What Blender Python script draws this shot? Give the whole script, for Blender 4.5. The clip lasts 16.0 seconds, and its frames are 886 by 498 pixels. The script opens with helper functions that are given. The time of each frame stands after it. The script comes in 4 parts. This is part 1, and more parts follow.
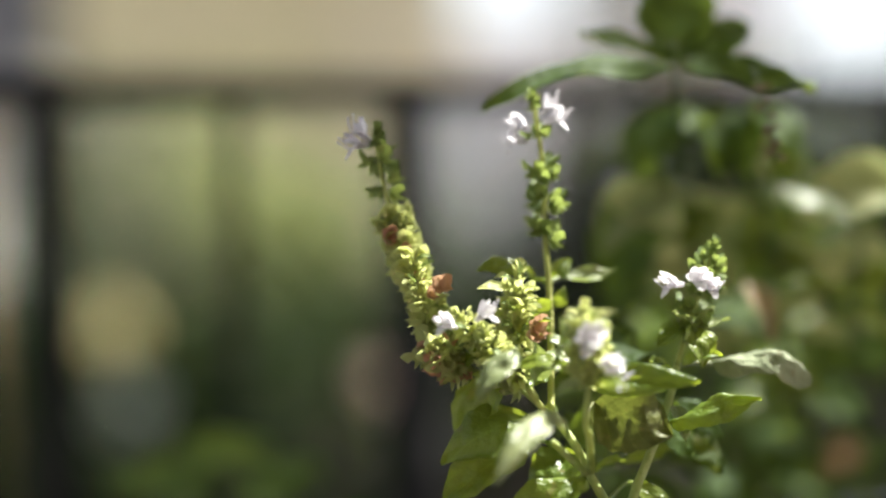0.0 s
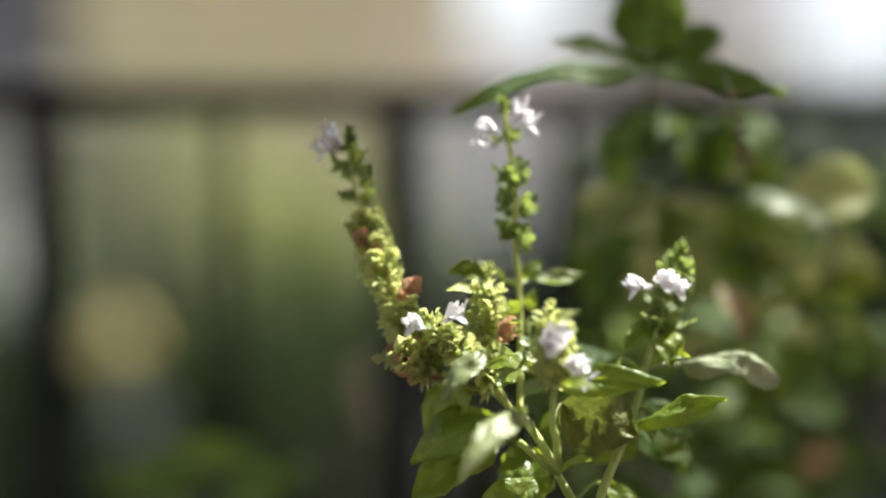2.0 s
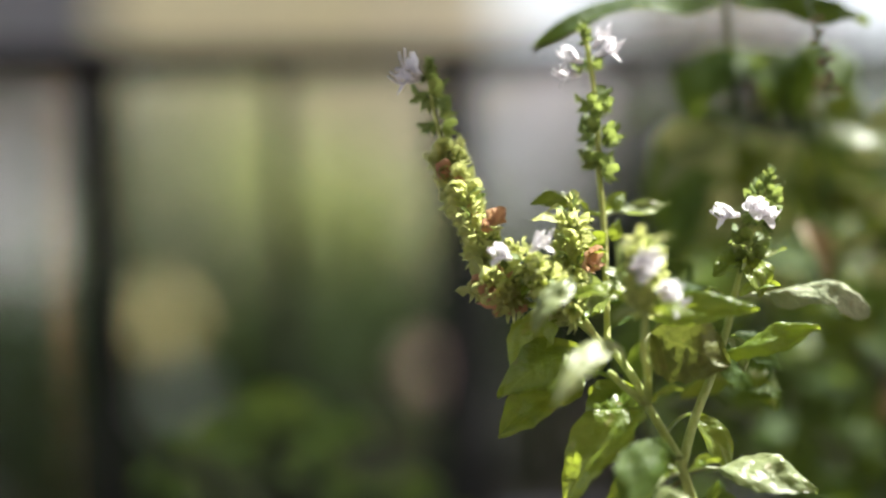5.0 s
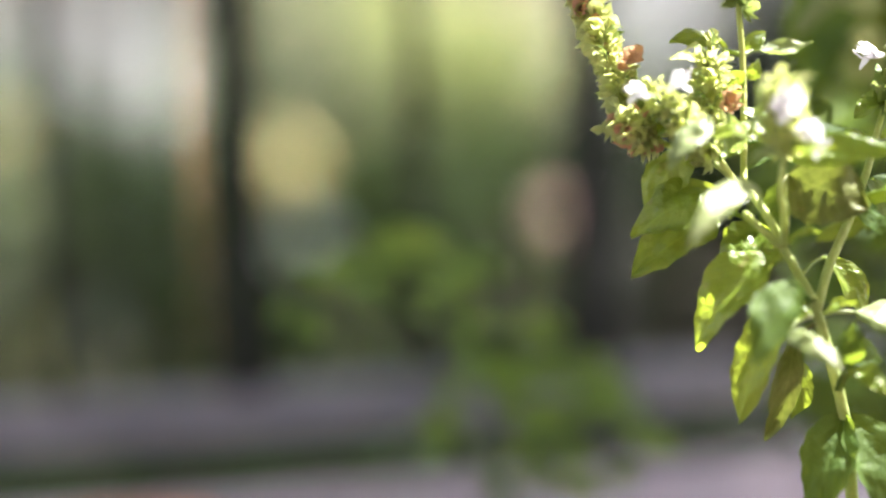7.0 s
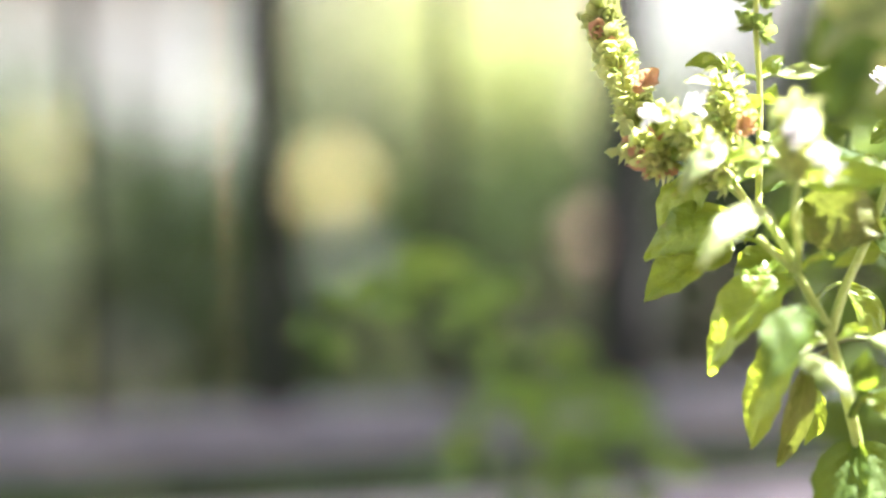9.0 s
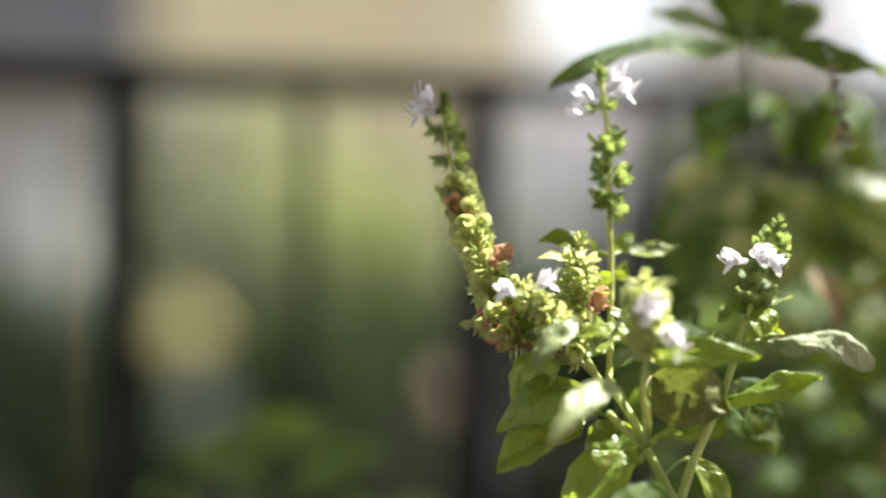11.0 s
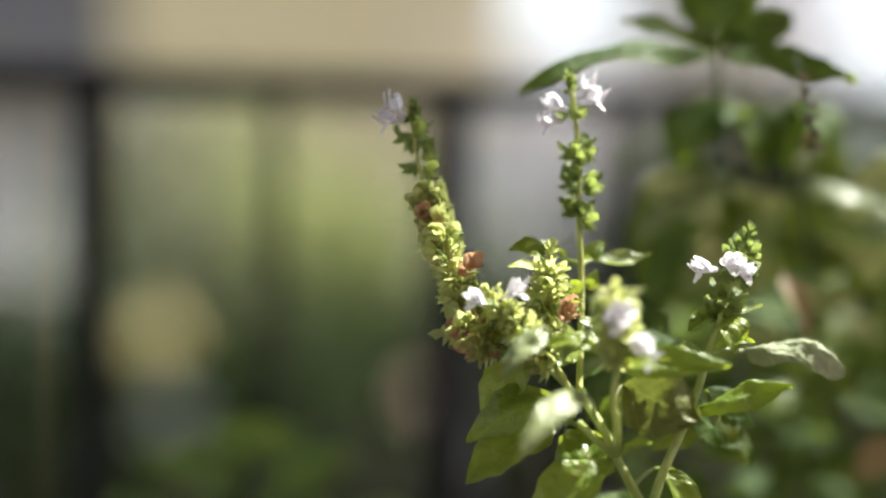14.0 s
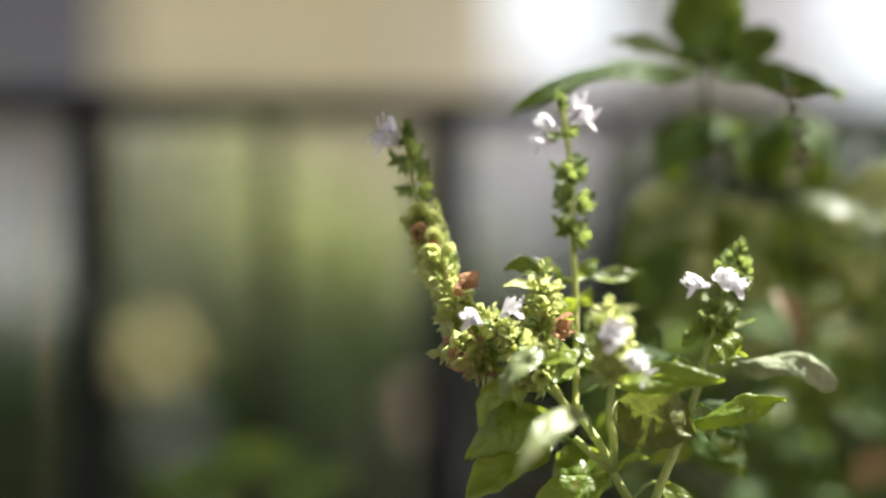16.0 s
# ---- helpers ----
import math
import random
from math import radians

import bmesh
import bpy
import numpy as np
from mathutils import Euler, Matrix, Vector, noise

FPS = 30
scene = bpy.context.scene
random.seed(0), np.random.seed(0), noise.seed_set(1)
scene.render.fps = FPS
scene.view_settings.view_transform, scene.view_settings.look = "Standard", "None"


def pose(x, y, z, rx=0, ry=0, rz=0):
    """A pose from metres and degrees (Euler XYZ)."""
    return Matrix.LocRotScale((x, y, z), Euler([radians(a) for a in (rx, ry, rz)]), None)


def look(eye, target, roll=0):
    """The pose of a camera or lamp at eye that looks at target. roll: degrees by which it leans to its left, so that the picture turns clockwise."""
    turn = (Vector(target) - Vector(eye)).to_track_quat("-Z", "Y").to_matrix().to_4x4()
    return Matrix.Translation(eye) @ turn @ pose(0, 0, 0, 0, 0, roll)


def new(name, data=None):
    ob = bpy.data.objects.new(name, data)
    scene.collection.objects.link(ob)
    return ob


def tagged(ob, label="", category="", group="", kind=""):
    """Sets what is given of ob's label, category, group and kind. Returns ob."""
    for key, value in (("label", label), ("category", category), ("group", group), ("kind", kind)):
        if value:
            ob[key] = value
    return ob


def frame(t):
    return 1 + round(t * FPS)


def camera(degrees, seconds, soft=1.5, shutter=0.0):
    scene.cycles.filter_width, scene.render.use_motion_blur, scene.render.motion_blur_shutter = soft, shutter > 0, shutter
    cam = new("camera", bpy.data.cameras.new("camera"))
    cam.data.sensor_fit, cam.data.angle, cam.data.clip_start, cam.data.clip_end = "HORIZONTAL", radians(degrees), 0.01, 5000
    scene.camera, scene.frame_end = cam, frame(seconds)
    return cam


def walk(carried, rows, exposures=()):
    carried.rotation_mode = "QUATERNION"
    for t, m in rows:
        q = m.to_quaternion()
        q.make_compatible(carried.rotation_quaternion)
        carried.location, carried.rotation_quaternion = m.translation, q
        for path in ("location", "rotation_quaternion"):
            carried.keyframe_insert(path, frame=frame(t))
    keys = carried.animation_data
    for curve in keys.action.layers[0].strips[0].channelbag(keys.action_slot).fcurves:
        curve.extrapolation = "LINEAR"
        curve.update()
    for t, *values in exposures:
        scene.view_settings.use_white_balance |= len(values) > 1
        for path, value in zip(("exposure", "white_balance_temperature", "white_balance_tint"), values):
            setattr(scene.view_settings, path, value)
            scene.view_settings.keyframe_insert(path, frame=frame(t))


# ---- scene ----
cam = camera(30, 16.0, soft=2.2)
cam.data.dof.use_dof = True
cam.data.dof.focus_distance = 0.558
cam.data.dof.aperture_fstop = 1.75
PATH = [
    (0, -0.0049, 0.0019, 0.4643, 88.876, 1.247, -1.761),
    (0.5, -0.0023, -0.0023, 0.4588, 89.311, 0.196, -1.288),
    (1, -0.0058, -0.0043, 0.4633, 91.030, -1.818, -2.606),
    (1.5, 0.0026, -0.0004, 0.4636, 90.316, 0.652, -2.552),
    (2, 0.0094, -0.0058, 0.4608, 89.308, 1.255, -1.334),
    (2.5, 0.0104, 0.0039, 0.4571, 88.727, 0.884, -1.541),
    (3, 0.0112, 0.0010, 0.4580, 88.887, 1.194, -1.474),
    (3.2, 0.0039, 0.0014, 0.4621, 88.782, 1.314, -2.245),
    (5.3, -0.0088, 0.0042, 0.4413, 88.854, 2.037, 0.591),
    (5.5, -0.0090, 0.0069, 0.4413, 88.002, 1.030, 2.192),
    (6, -0.0097, 0.0022, 0.4373, 88.971, 0.947, 3.494),
    (6.5, -0.0108, 0.0031, 0.4350, 86.371, 1.344, 4.419),
    (7, -0.0122, 0.0033, 0.4404, 83.593, 1.591, 4.093),
    (7.5, -0.0153, 0.0066, 0.4380, 83.013, 1.718, 5.657),
    (8, -0.0105, 0.0095, 0.4388, 83.472, 2.372, 4.778),
    (8.5, -0.0097, 0.0050, 0.4381, 83.423, 2.053, 6.148),
    (9, -0.0012, 0.0038, 0.4392, 84.446, 1.024, 5.745),
    (9.5, 0.0061, 0.0018, 0.4496, 85.042, 0.370, 5.933),
    (10, 0.0018, 0.0083, 0.4505, 85.944, 0.079, 5.006),
    (10.2, -0.0001, 0.0024, 0.4469, 87.366, -0.456, 3.144),
    (12.3, 0.0001, -0.0001, 0.4490, 90.209, -0.218, -0.043),
    (12.5, -0.0016, -0.0009, 0.4496, 90.000, -0.024, -0.201),
    (13, -0.0106, 0.0019, 0.4481, 89.648, -0.602, -0.868),
    (13.5, 0.0031, -0.0040, 0.4504, 90.032, 0.287, -0.617),
    (14, 0.0006, 0.0044, 0.4484, 89.700, -0.459, -0.075),
    (14.5, 0.0063, -0.0056, 0.4517, 89.827, 1.326, 0.505),
    (15, -0.0003, 0.0010, 0.4547, 89.608, 0.498, 0.437),
    (15.5, 0.0052, -0.0074, 0.4544, 89.880, 1.176, -0.214),
    (16, 0.0009, -0.0029, 0.4511, 90.142, 0.526, -0.203),
]
EXPOSURE = [(0.0, -0.05), (0.8, -0.07), (1.5, -0.25), (2.2, -0.2), (3.0, 0.0), (5.5, 0.0), (6.0, 0.06), (6.5, 0.34), (7.0, 0.95), (7.6, 1.5), (8.5, 1.62), (9.5, 1.45), (10.2, 0.8), (12.0, 0.0), (16.0, 0.0)]
BASE_STOPS = 2.15
walk(cam, [(t, pose(x, y, z, rx, ry, rz)) for t, x, y, z, rx, ry, rz in PATH],
     [(t, BASE_STOPS + s, 6350, 7) for t, s in EXPOSURE])

# ---- world and sun ----
SUN_FROM = Vector((0.42, 0.24, 0.87)).normalized()
world = bpy.data.worlds.new("daylight")
scene.world = world
world.use_nodes = True
wn = world.node_tree
sky = wn.nodes.new("ShaderNodeTexSky")
sky.sky_type = 'NISHITA'
sky.sun_disc = False
sky.sun_elevation = math.asin(SUN_FROM.z)
sky.sun_rotation = math.atan2(SUN_FROM.x, SUN_FROM.y) % (2 * math.pi)
sky.dust_density = 5.0
sky.ozone_density = 1.0
wn.nodes["Background"].inputs["Strength"].default_value = 0.1
haze = wn.nodes.new("ShaderNodeHueSaturation")
haze.inputs["Saturation"].default_value = 0.31
wn.links.new(sky.outputs[0], haze.inputs["Color"])
wn.links.new(haze.outputs[0], wn.nodes["Background"].inputs["Color"])
sun_data = bpy.data.lights.new("sun", 'SUN')
sun_data.energy = 5.0
sun_data.angle = radians(0.53)
sun_data.color = (1.0, 0.95, 0.86)
sun = new("sun", sun_data)
sun.matrix_world = look(SUN_FROM * 20, (0, 0, 0))


# ---- materials ----
def nodes_of(name):
    m = bpy.data.materials.new(name)
    m.use_nodes = True
    return m, m.node_tree, m.node_tree.nodes["Principled BSDF"]


def link(nt, a, b):
    nt.links.new(a, b)


def mix_colour(nt, fac, a, b):
    n = nt.nodes.new("ShaderNodeMix")
    n.data_type = 'RGBA'
    if isinstance(fac, (int, float)):
        n.inputs[0].default_value = fac
    else:
        link(nt, fac, n.inputs[0])
    for v, socket in ((a, n.inputs[6]), (b, n.inputs[7])):
        if isinstance(v, tuple):
            socket.default_value = (*v, 1)
        else:
            link(nt, v, socket)
    return n.outputs[2]


def noise_fac(nt, scale, detail=4, lo=0.35, hi=0.65, coord="Object"):
    tc = nt.nodes.new("ShaderNodeTexCoord")
    n = nt.nodes.new("ShaderNodeTexNoise")
    n.inputs["Scale"].default_value = scale
    n.inputs["Detail"].default_value = detail
    link(nt, tc.outputs[coord], n.inputs["Vector"])
    r = nt.nodes.new("ShaderNodeMapRange")
    r.inputs[1].default_value, r.inputs[2].default_value = lo, hi
    link(nt, n.outputs[0], r.inputs[0])
    return r.outputs[0]


def maths(nt, op, a, b=None):
    n = nt.nodes.new("ShaderNodeMath")
    n.operation = op
    for v, s in ((a, n.inputs[0]), (b, n.inputs[1])):
        if v is None:
            continue
        if isinstance(v, (int, float)):
            s.default_value = v
        else:
            link(nt, v, s)
    return n.outputs[0]


def bump(nt, p, height, strength, distance):
    b = nt.nodes.new("ShaderNodeBump")
    b.inputs["Strength"].default_value = strength
    b.inputs["Distance"].default_value = distance
    link(nt, height, b.inputs["Height"])
    link(nt, b.outputs[0], p.inputs["Normal"])
    return b.outputs[0]


def plain(name, a, b, rough=0.7, scale=30, metal=0.0, rise=0.0008, fine=220):
    """A surface with blotches, grain and slight relief."""
    m, nt, p = nodes_of(name)
    c = mix_colour(nt, noise_fac(nt, scale), a, b)
    c = mix_colour(nt, maths(nt, 'MULTIPLY', noise_fac(nt, fine, 6), 0.35), c, tuple(0.6 * v for v in a))
    link(nt, c, p.inputs["Base Color"])
    p.inputs["Roughness"].default_value = rough
    p.inputs["Metallic"].default_value = metal
    bump(nt, p, noise_fac(nt, fine * 0.7, 6), 0.4, rise)
    return m


def leafy(name, dark, light, through_colour, clear=0.45, rough=0.52, veins=True, shift=0.35, worn=0.0, sheen=0.38):
    """Thin living tissue: glossy face, light that shines through, paler veins, two scales of mottling."""
    m, nt, p = nodes_of(name)
    info = nt.nodes.new("ShaderNodeObjectInfo")
    c = mix_colour(nt, noise_fac(nt, 55), dark, light)
    c = mix_colour(nt, maths(nt, 'MULTIPLY', noise_fac(nt, 420, 5), 0.3), c, tuple(0.65 * v for v in dark))
    t = mix_colour(nt, noise_fac(nt, 70), through_colour, tuple(0.72 * v for v in through_colour))
    vary = nt.nodes.new("ShaderNodeHueSaturation")
    link(nt, maths(nt, 'ADD', maths(nt, 'MULTIPLY', info.outputs["Random"], shift), 1 - shift / 2), vary.inputs["Value"])
    link(nt, maths(nt, 'ADD', maths(nt, 'MULTIPLY', info.outputs["Random"], -0.03), 0.515), vary.inputs["Hue"])
    height = noise_fac(nt, 300, 3)
    if veins:
        uv = nt.nodes.new("ShaderNodeUVMap")
        sep = nt.nodes.new("ShaderNodeSeparateXYZ")
        link(nt, uv.outputs[0], sep.inputs[0])
        side = maths(nt, 'ABSOLUTE', maths(nt, 'SUBTRACT', sep.outputs[1], 0.5))
        rib = maths(nt, 'LESS_THAN', side, 0.022)
        wave = maths(nt, 'SUBTRACT', maths(nt, 'MULTIPLY', sep.outputs[0], 7.0), maths(nt, 'MULTIPLY', side, 5.0))
        near = maths(nt, 'ABSOLUTE', maths(nt, 'SUBTRACT', maths(nt, 'FRACT', wave), 0.5))
        vein = maths(nt, 'LESS_THAN', near, 0.055)
        line = maths(nt, 'MAXIMUM', rib, maths(nt, 'MULTIPLY', vein, 0.7))
        c = mix_colour(nt, maths(nt, 'MULTIPLY', line, 0.3), c, tuple(min(1, 1.7 * v + 0.03) for v in light))
        height = maths(nt, 'ADD', maths(nt, 'MULTIPLY', noise_fac(nt, 260, 4, 0.3, 0.7), 0.9), maths(nt, 'MULTIPLY', near, 0.35))
    if worn:
        spots = noise_fac(nt, 160, 2, 0.66, 0.7)
        c = mix_colour(nt, maths(nt, 'MULTIPLY', spots, worn), c, (0.2, 0.13, 0.06))
    link(nt, c, vary.inputs["Color"])
    link(nt, vary.outputs[0], p.inputs["Base Color"])
    p.inputs["Roughness"].default_value = rough
    p.inputs["Specular IOR Level"].default_value = sheen
    normal = bump(nt, p, height, 0.5, 0.001)
    tr = nt.nodes.new("ShaderNodeBsdfTranslucent")
    link(nt, t, tr.inputs["Color"])
    link(nt, normal, tr.inputs["Normal"])
    mx = nt.nodes.new("ShaderNodeMixShader")
    mx.inputs[0].default_value = clear
    link(nt, p.outputs[0], mx.inputs[1])
    link(nt, tr.outputs[0], mx.inputs[2])
    link(nt, mx.outputs[0], nt.nodes["Material Output"].inputs["Surface"])
    return m


LEAF = leafy("basil_leaf", (0.1, 0.15, 0.018), (0.17, 0.235, 0.03), (0.41, 0.5, 0.045), 0.47, rough=0.38, sheen=0.5, worn=0.5)
OLD_LEAF = leafy("aging_basil_leaf", (0.085, 0.105, 0.018), (0.13, 0.145, 0.028), (0.17, 0.2, 0.03), 0.3, worn=0.3)
# lit copy of the basil leaf: glare on its faces is in the colour
PALE_LEAF = leafy("lit_leaf_face", (0.16, 0.2, 0.09), (0.24, 0.28, 0.13), (0.34, 0.42, 0.1), 0.35, rough=0.36, sheen=0.5, worn=0.4)
HUSK = leafy("dry_husk", (0.09, 0.055, 0.035), (0.16, 0.1, 0.06), (0.2, 0.12, 0.06), 0.2, rough=0.8, veins=False)
# greyish tone stands for sky light on the curled leaf's top
CURLED_LEAF = leafy("curled_greyish_leaf", (0.24, 0.28, 0.17), (0.36, 0.39, 0.27), (0.3, 0.38, 0.08), 0.25, rough=0.75, worn=0.5, sheen=0.2)
# dark copy of the basil leaf, with shade put into its colour
SHADE_LEAF = leafy("shade_toned_basil_leaf", (0.036, 0.075, 0.014), (0.062, 0.11, 0.022), (0.27, 0.36, 0.035), 0.42, rough=0.58, sheen=0.22)
YOUNG_LEAF = leafy("young_basil_leaf", (0.1, 0.18, 0.028), (0.15, 0.25, 0.04), (0.25, 0.34, 0.05), 0.4)
DYING_LEAF = leafy("dying_leaf", (0.24, 0.15, 0.07), (0.4, 0.29, 0.15), (0.55, 0.38, 0.18), 0.4, worn=0.6)
BUSH_STEM = leafy("woody_stem", (0.06, 0.09, 0.03), (0.11, 0.14, 0.05), (0.15, 0.2, 0.05), 0.15, veins=False, shift=0.1)
CALYX = leafy("calyx", (0.14, 0.2, 0.055), (0.23, 0.29, 0.085), (0.34, 0.42, 0.1), 0.35, veins=False, shift=0.6)
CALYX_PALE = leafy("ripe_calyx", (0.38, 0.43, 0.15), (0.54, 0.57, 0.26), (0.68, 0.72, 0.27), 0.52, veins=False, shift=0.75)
CALYX_DRY = leafy("dry_calyx", (0.5, 0.27, 0.17), (0.64, 0.4, 0.27), (0.7, 0.42, 0.26), 0.35, rough=0.7, veins=False)
PETAL = leafy("white_petal", (0.82, 0.8, 0.84), (0.9, 0.88, 0.91), (0.85, 0.83, 0.86), 0.5, rough=0.55, veins=False, shift=0.1)
STEM = leafy("green_stem", (0.36, 0.42, 0.12), (0.5, 0.55, 0.2), (0.55, 0.6, 0.16), 0.3, veins=False, shift=0.1)
# darker than living leaves: the garden's deep shade is in this colour
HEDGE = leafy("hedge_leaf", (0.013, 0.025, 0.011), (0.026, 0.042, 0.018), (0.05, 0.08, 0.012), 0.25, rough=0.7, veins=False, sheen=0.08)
BORDER = leafy("border_leaf", (0.07, 0.083, 0.066), (0.12, 0.132, 0.1), (0.2, 0.24, 0.11), 0.35, rough=0.7, veins=False, sheen=0.1)
LIME = leafy("lime_shrub_leaf", (0.07, 0.1, 0.025), (0.12, 0.145, 0.055), (0.33, 0.36, 0.13), 0.45, veins=False)
TILE = plain("floor_tile", (0.35, 0.28, 0.35), (0.45, 0.36, 0.44), 0.6, 9, fine=160)
IRON = plain("dark_painted_iron", (0.01, 0.01, 0.011), (0.018, 0.018, 0.02), 0.85, 25)
IRON.node_tree.nodes["Principled BSDF"].inputs["Specular IOR Level"].default_value = 0.2
RAIL_GREY = plain("grey_painted_rail", (0.13, 0.133, 0.175), (0.2, 0.2, 0.25), 0.5, 14)
EARTH = plain("earth", (0.05, 0.04, 0.03), (0.09, 0.07, 0.05), 0.95, 4, rise=0.004, fine=60)
TERRACOTTA = plain("terracotta", (0.5, 0.25, 0.2), (0.62, 0.35, 0.28), 0.8, 22)
LILAC = plain("lilac_grey_haze", (0.6, 0.585, 0.62), (0.7, 0.68, 0.72), 0.85, 0.8, rise=0.003, fine=40)
TAN = plain("tan_render", (0.72, 0.61, 0.37), (0.8, 0.69, 0.42), 0.9, 0.7, rise=0.004, fine=40)
PINKISH = plain("pinkish_render", (0.72, 0.61, 0.41), (0.8, 0.69, 0.47), 0.9, 0.7, rise=0.004, fine=40)
MAUVE = plain("grey_mauve_tone", (0.135, 0.13, 0.138), (0.185, 0.177, 0.187), 0.9, 0.7, rise=0.004, fine=40)
WHITE = plain("pale_render", (0.68, 0.66, 0.7), (0.76, 0.74, 0.78), 0.85, 0.8, rise=0.003, fine=40)
SHED_GREY = plain("pale_grey_boards", (0.68, 0.68, 0.7), (0.78, 0.775, 0.79), 0.85, 0.8, rise=0.003, fine=40)
ROOF = plain("roof_tile", (0.25, 0.13, 0.09), (0.33, 0.18, 0.12), 0.85, 3, fine=30)
BARK = plain("orange_brown_bark", (0.5, 0.26, 0.13), (0.62, 0.36, 0.2), 0.9, 30, rise=0.004, fine=120)
PINK_PETAL = leafy("pink_petal", (0.68, 0.53, 0.5), (0.78, 0.64, 0.6), (0.75, 0.55, 0.5), 0.45, rough=0.7, veins=False, shift=0.15, sheen=0.2)
CREAM_PETAL = leafy("cream_petal", (0.62, 0.58, 0.32), (0.75, 0.7, 0.45), (0.7, 0.62, 0.36), 0.45, rough=0.7, veins=False, shift=0.15, sheen=0.2)
GREY_PETAL = leafy("grey_green_petal", (0.17, 0.185, 0.17), (0.25, 0.265, 0.245), (0.2, 0.24, 0.2), 0.45, rough=0.7, veins=False, shift=0.15, sheen=0.2)
PALE_PETAL = leafy("pale_petal", (0.55, 0.58, 0.54), (0.7, 0.72, 0.68), (0.6, 0.63, 0.58), 0.45, rough=0.7, veins=False, shift=0.15, sheen=0.2)


# ---- helpers for shapes ----
def part(name, data, material, parent, label=""):
    """Link a bmesh or mesh as one mesh object under a thing or a part."""
    if isinstance(data, bmesh.types.BMesh):
        me = bpy.data.meshes.new(name)
        data.to_mesh(me)
        data.free()
    else:
        me = data
    if not me.materials:
        me.materials.append(material)
    ob = new(name, me)
    if parent is not None:
        ob.parent = parent
        ob.matrix_parent_inverse = parent.matrix_basis.inverted() if parent.parent is None else Matrix()
    if label:
        tagged(ob, label)
    return ob


def thing(name, at, label, category, group="", kind=""):
    ob = new(name)
    ob.empty_display_size = 0.02
    ob.matrix_basis = Matrix.Translation(at)
    return tagged(ob, label, category, group, kind)


def smooth(me):
    me.polygons.foreach_set("use_smooth", [True] * len(me.polygons))
    return me


def mesh_of(name, verts, faces, uvs=None, material=None):
    me = bpy.data.meshes.new(name)
    me.from_pydata([tuple(v) for v in verts], [], faces)
    if uvs is not None:
        layer = me.uv_layers.new(name="UVMap")
        for loop in me.loops:
            layer.data[loop.index].uv = uvs[loop.vertex_index]
    if material:
        me.materials.append(material)
    return smooth(me)


def curve_points(pts, per=6):
    """Catmull-Rom through the points."""
    p = [Vector(q) for q in pts]
    p = [2 * p[0] - p[1]] + p + [2 * p[-1] - p[-2]]
    out = []
    for i in range(1, len(p) - 2):
        for k in range(per):
            t = k / per
            a, b, c, d = p[i - 1], p[i], p[i + 1], p[i + 2]
            out.append(0.5 * (2 * b + (c - a) * t + (2 * a - 5 * b + 4 * c - d) * t * t + (3 * b - a - 3 * c + d) * t ** 3))
    out.append(p[-2])
    return out


def tube_data(pts, r0, r1, sides=8, per=6, start=0):
    """Vertices and faces of a tapered, slightly knobbly tube along the points."""
    line = curve_points(pts, per) if len(pts) > 2 else [Vector(pts[0]).lerp(Vector(pts[1]), k / 4) for k in range(5)]
    verts, faces, n = [], [], len(line)
    side = Vector((0.3, 1, 0.1))
    for i, c in enumerate(line):
        ahead = (line[min(i + 1, n - 1)] - line[max(i - 1, 0)]).normalized()
        u = ahead.cross(side).normalized()
        v = ahead.cross(u)
        r = r0 + (r1 - r0) * i / (n - 1)
        for k in range(sides):
            a = 2 * math.pi * k / sides
            w = r * (1.08 if k % 2 else 0.94)
            verts.append(c + (u * math.cos(a) + v * math.sin(a)) * w)
    for i in range(n - 1):
        for k in range(sides):
            a, b = start + i * sides + k, start + i * sides + (k + 1) % sides
            faces.append((a, b, b + sides, a + sides))
    faces.append(tuple(start + k for k in reversed(range(sides))))
    faces.append(tuple(start + (n - 1) * sides + k for k in range(sides)))
    return verts, faces


def tubes(name, lines, material, parent, label=""):
    """One mesh of several joined tubes: (points, first radius, last radius)."""
    verts, faces = [], []
    for pts, r0, r1 in lines:
        v, f = tube_data(pts, r0, r1, start=len(verts))
        verts += v
        faces += f
    return part(name, mesh_of(name, verts, faces), material, parent, label)


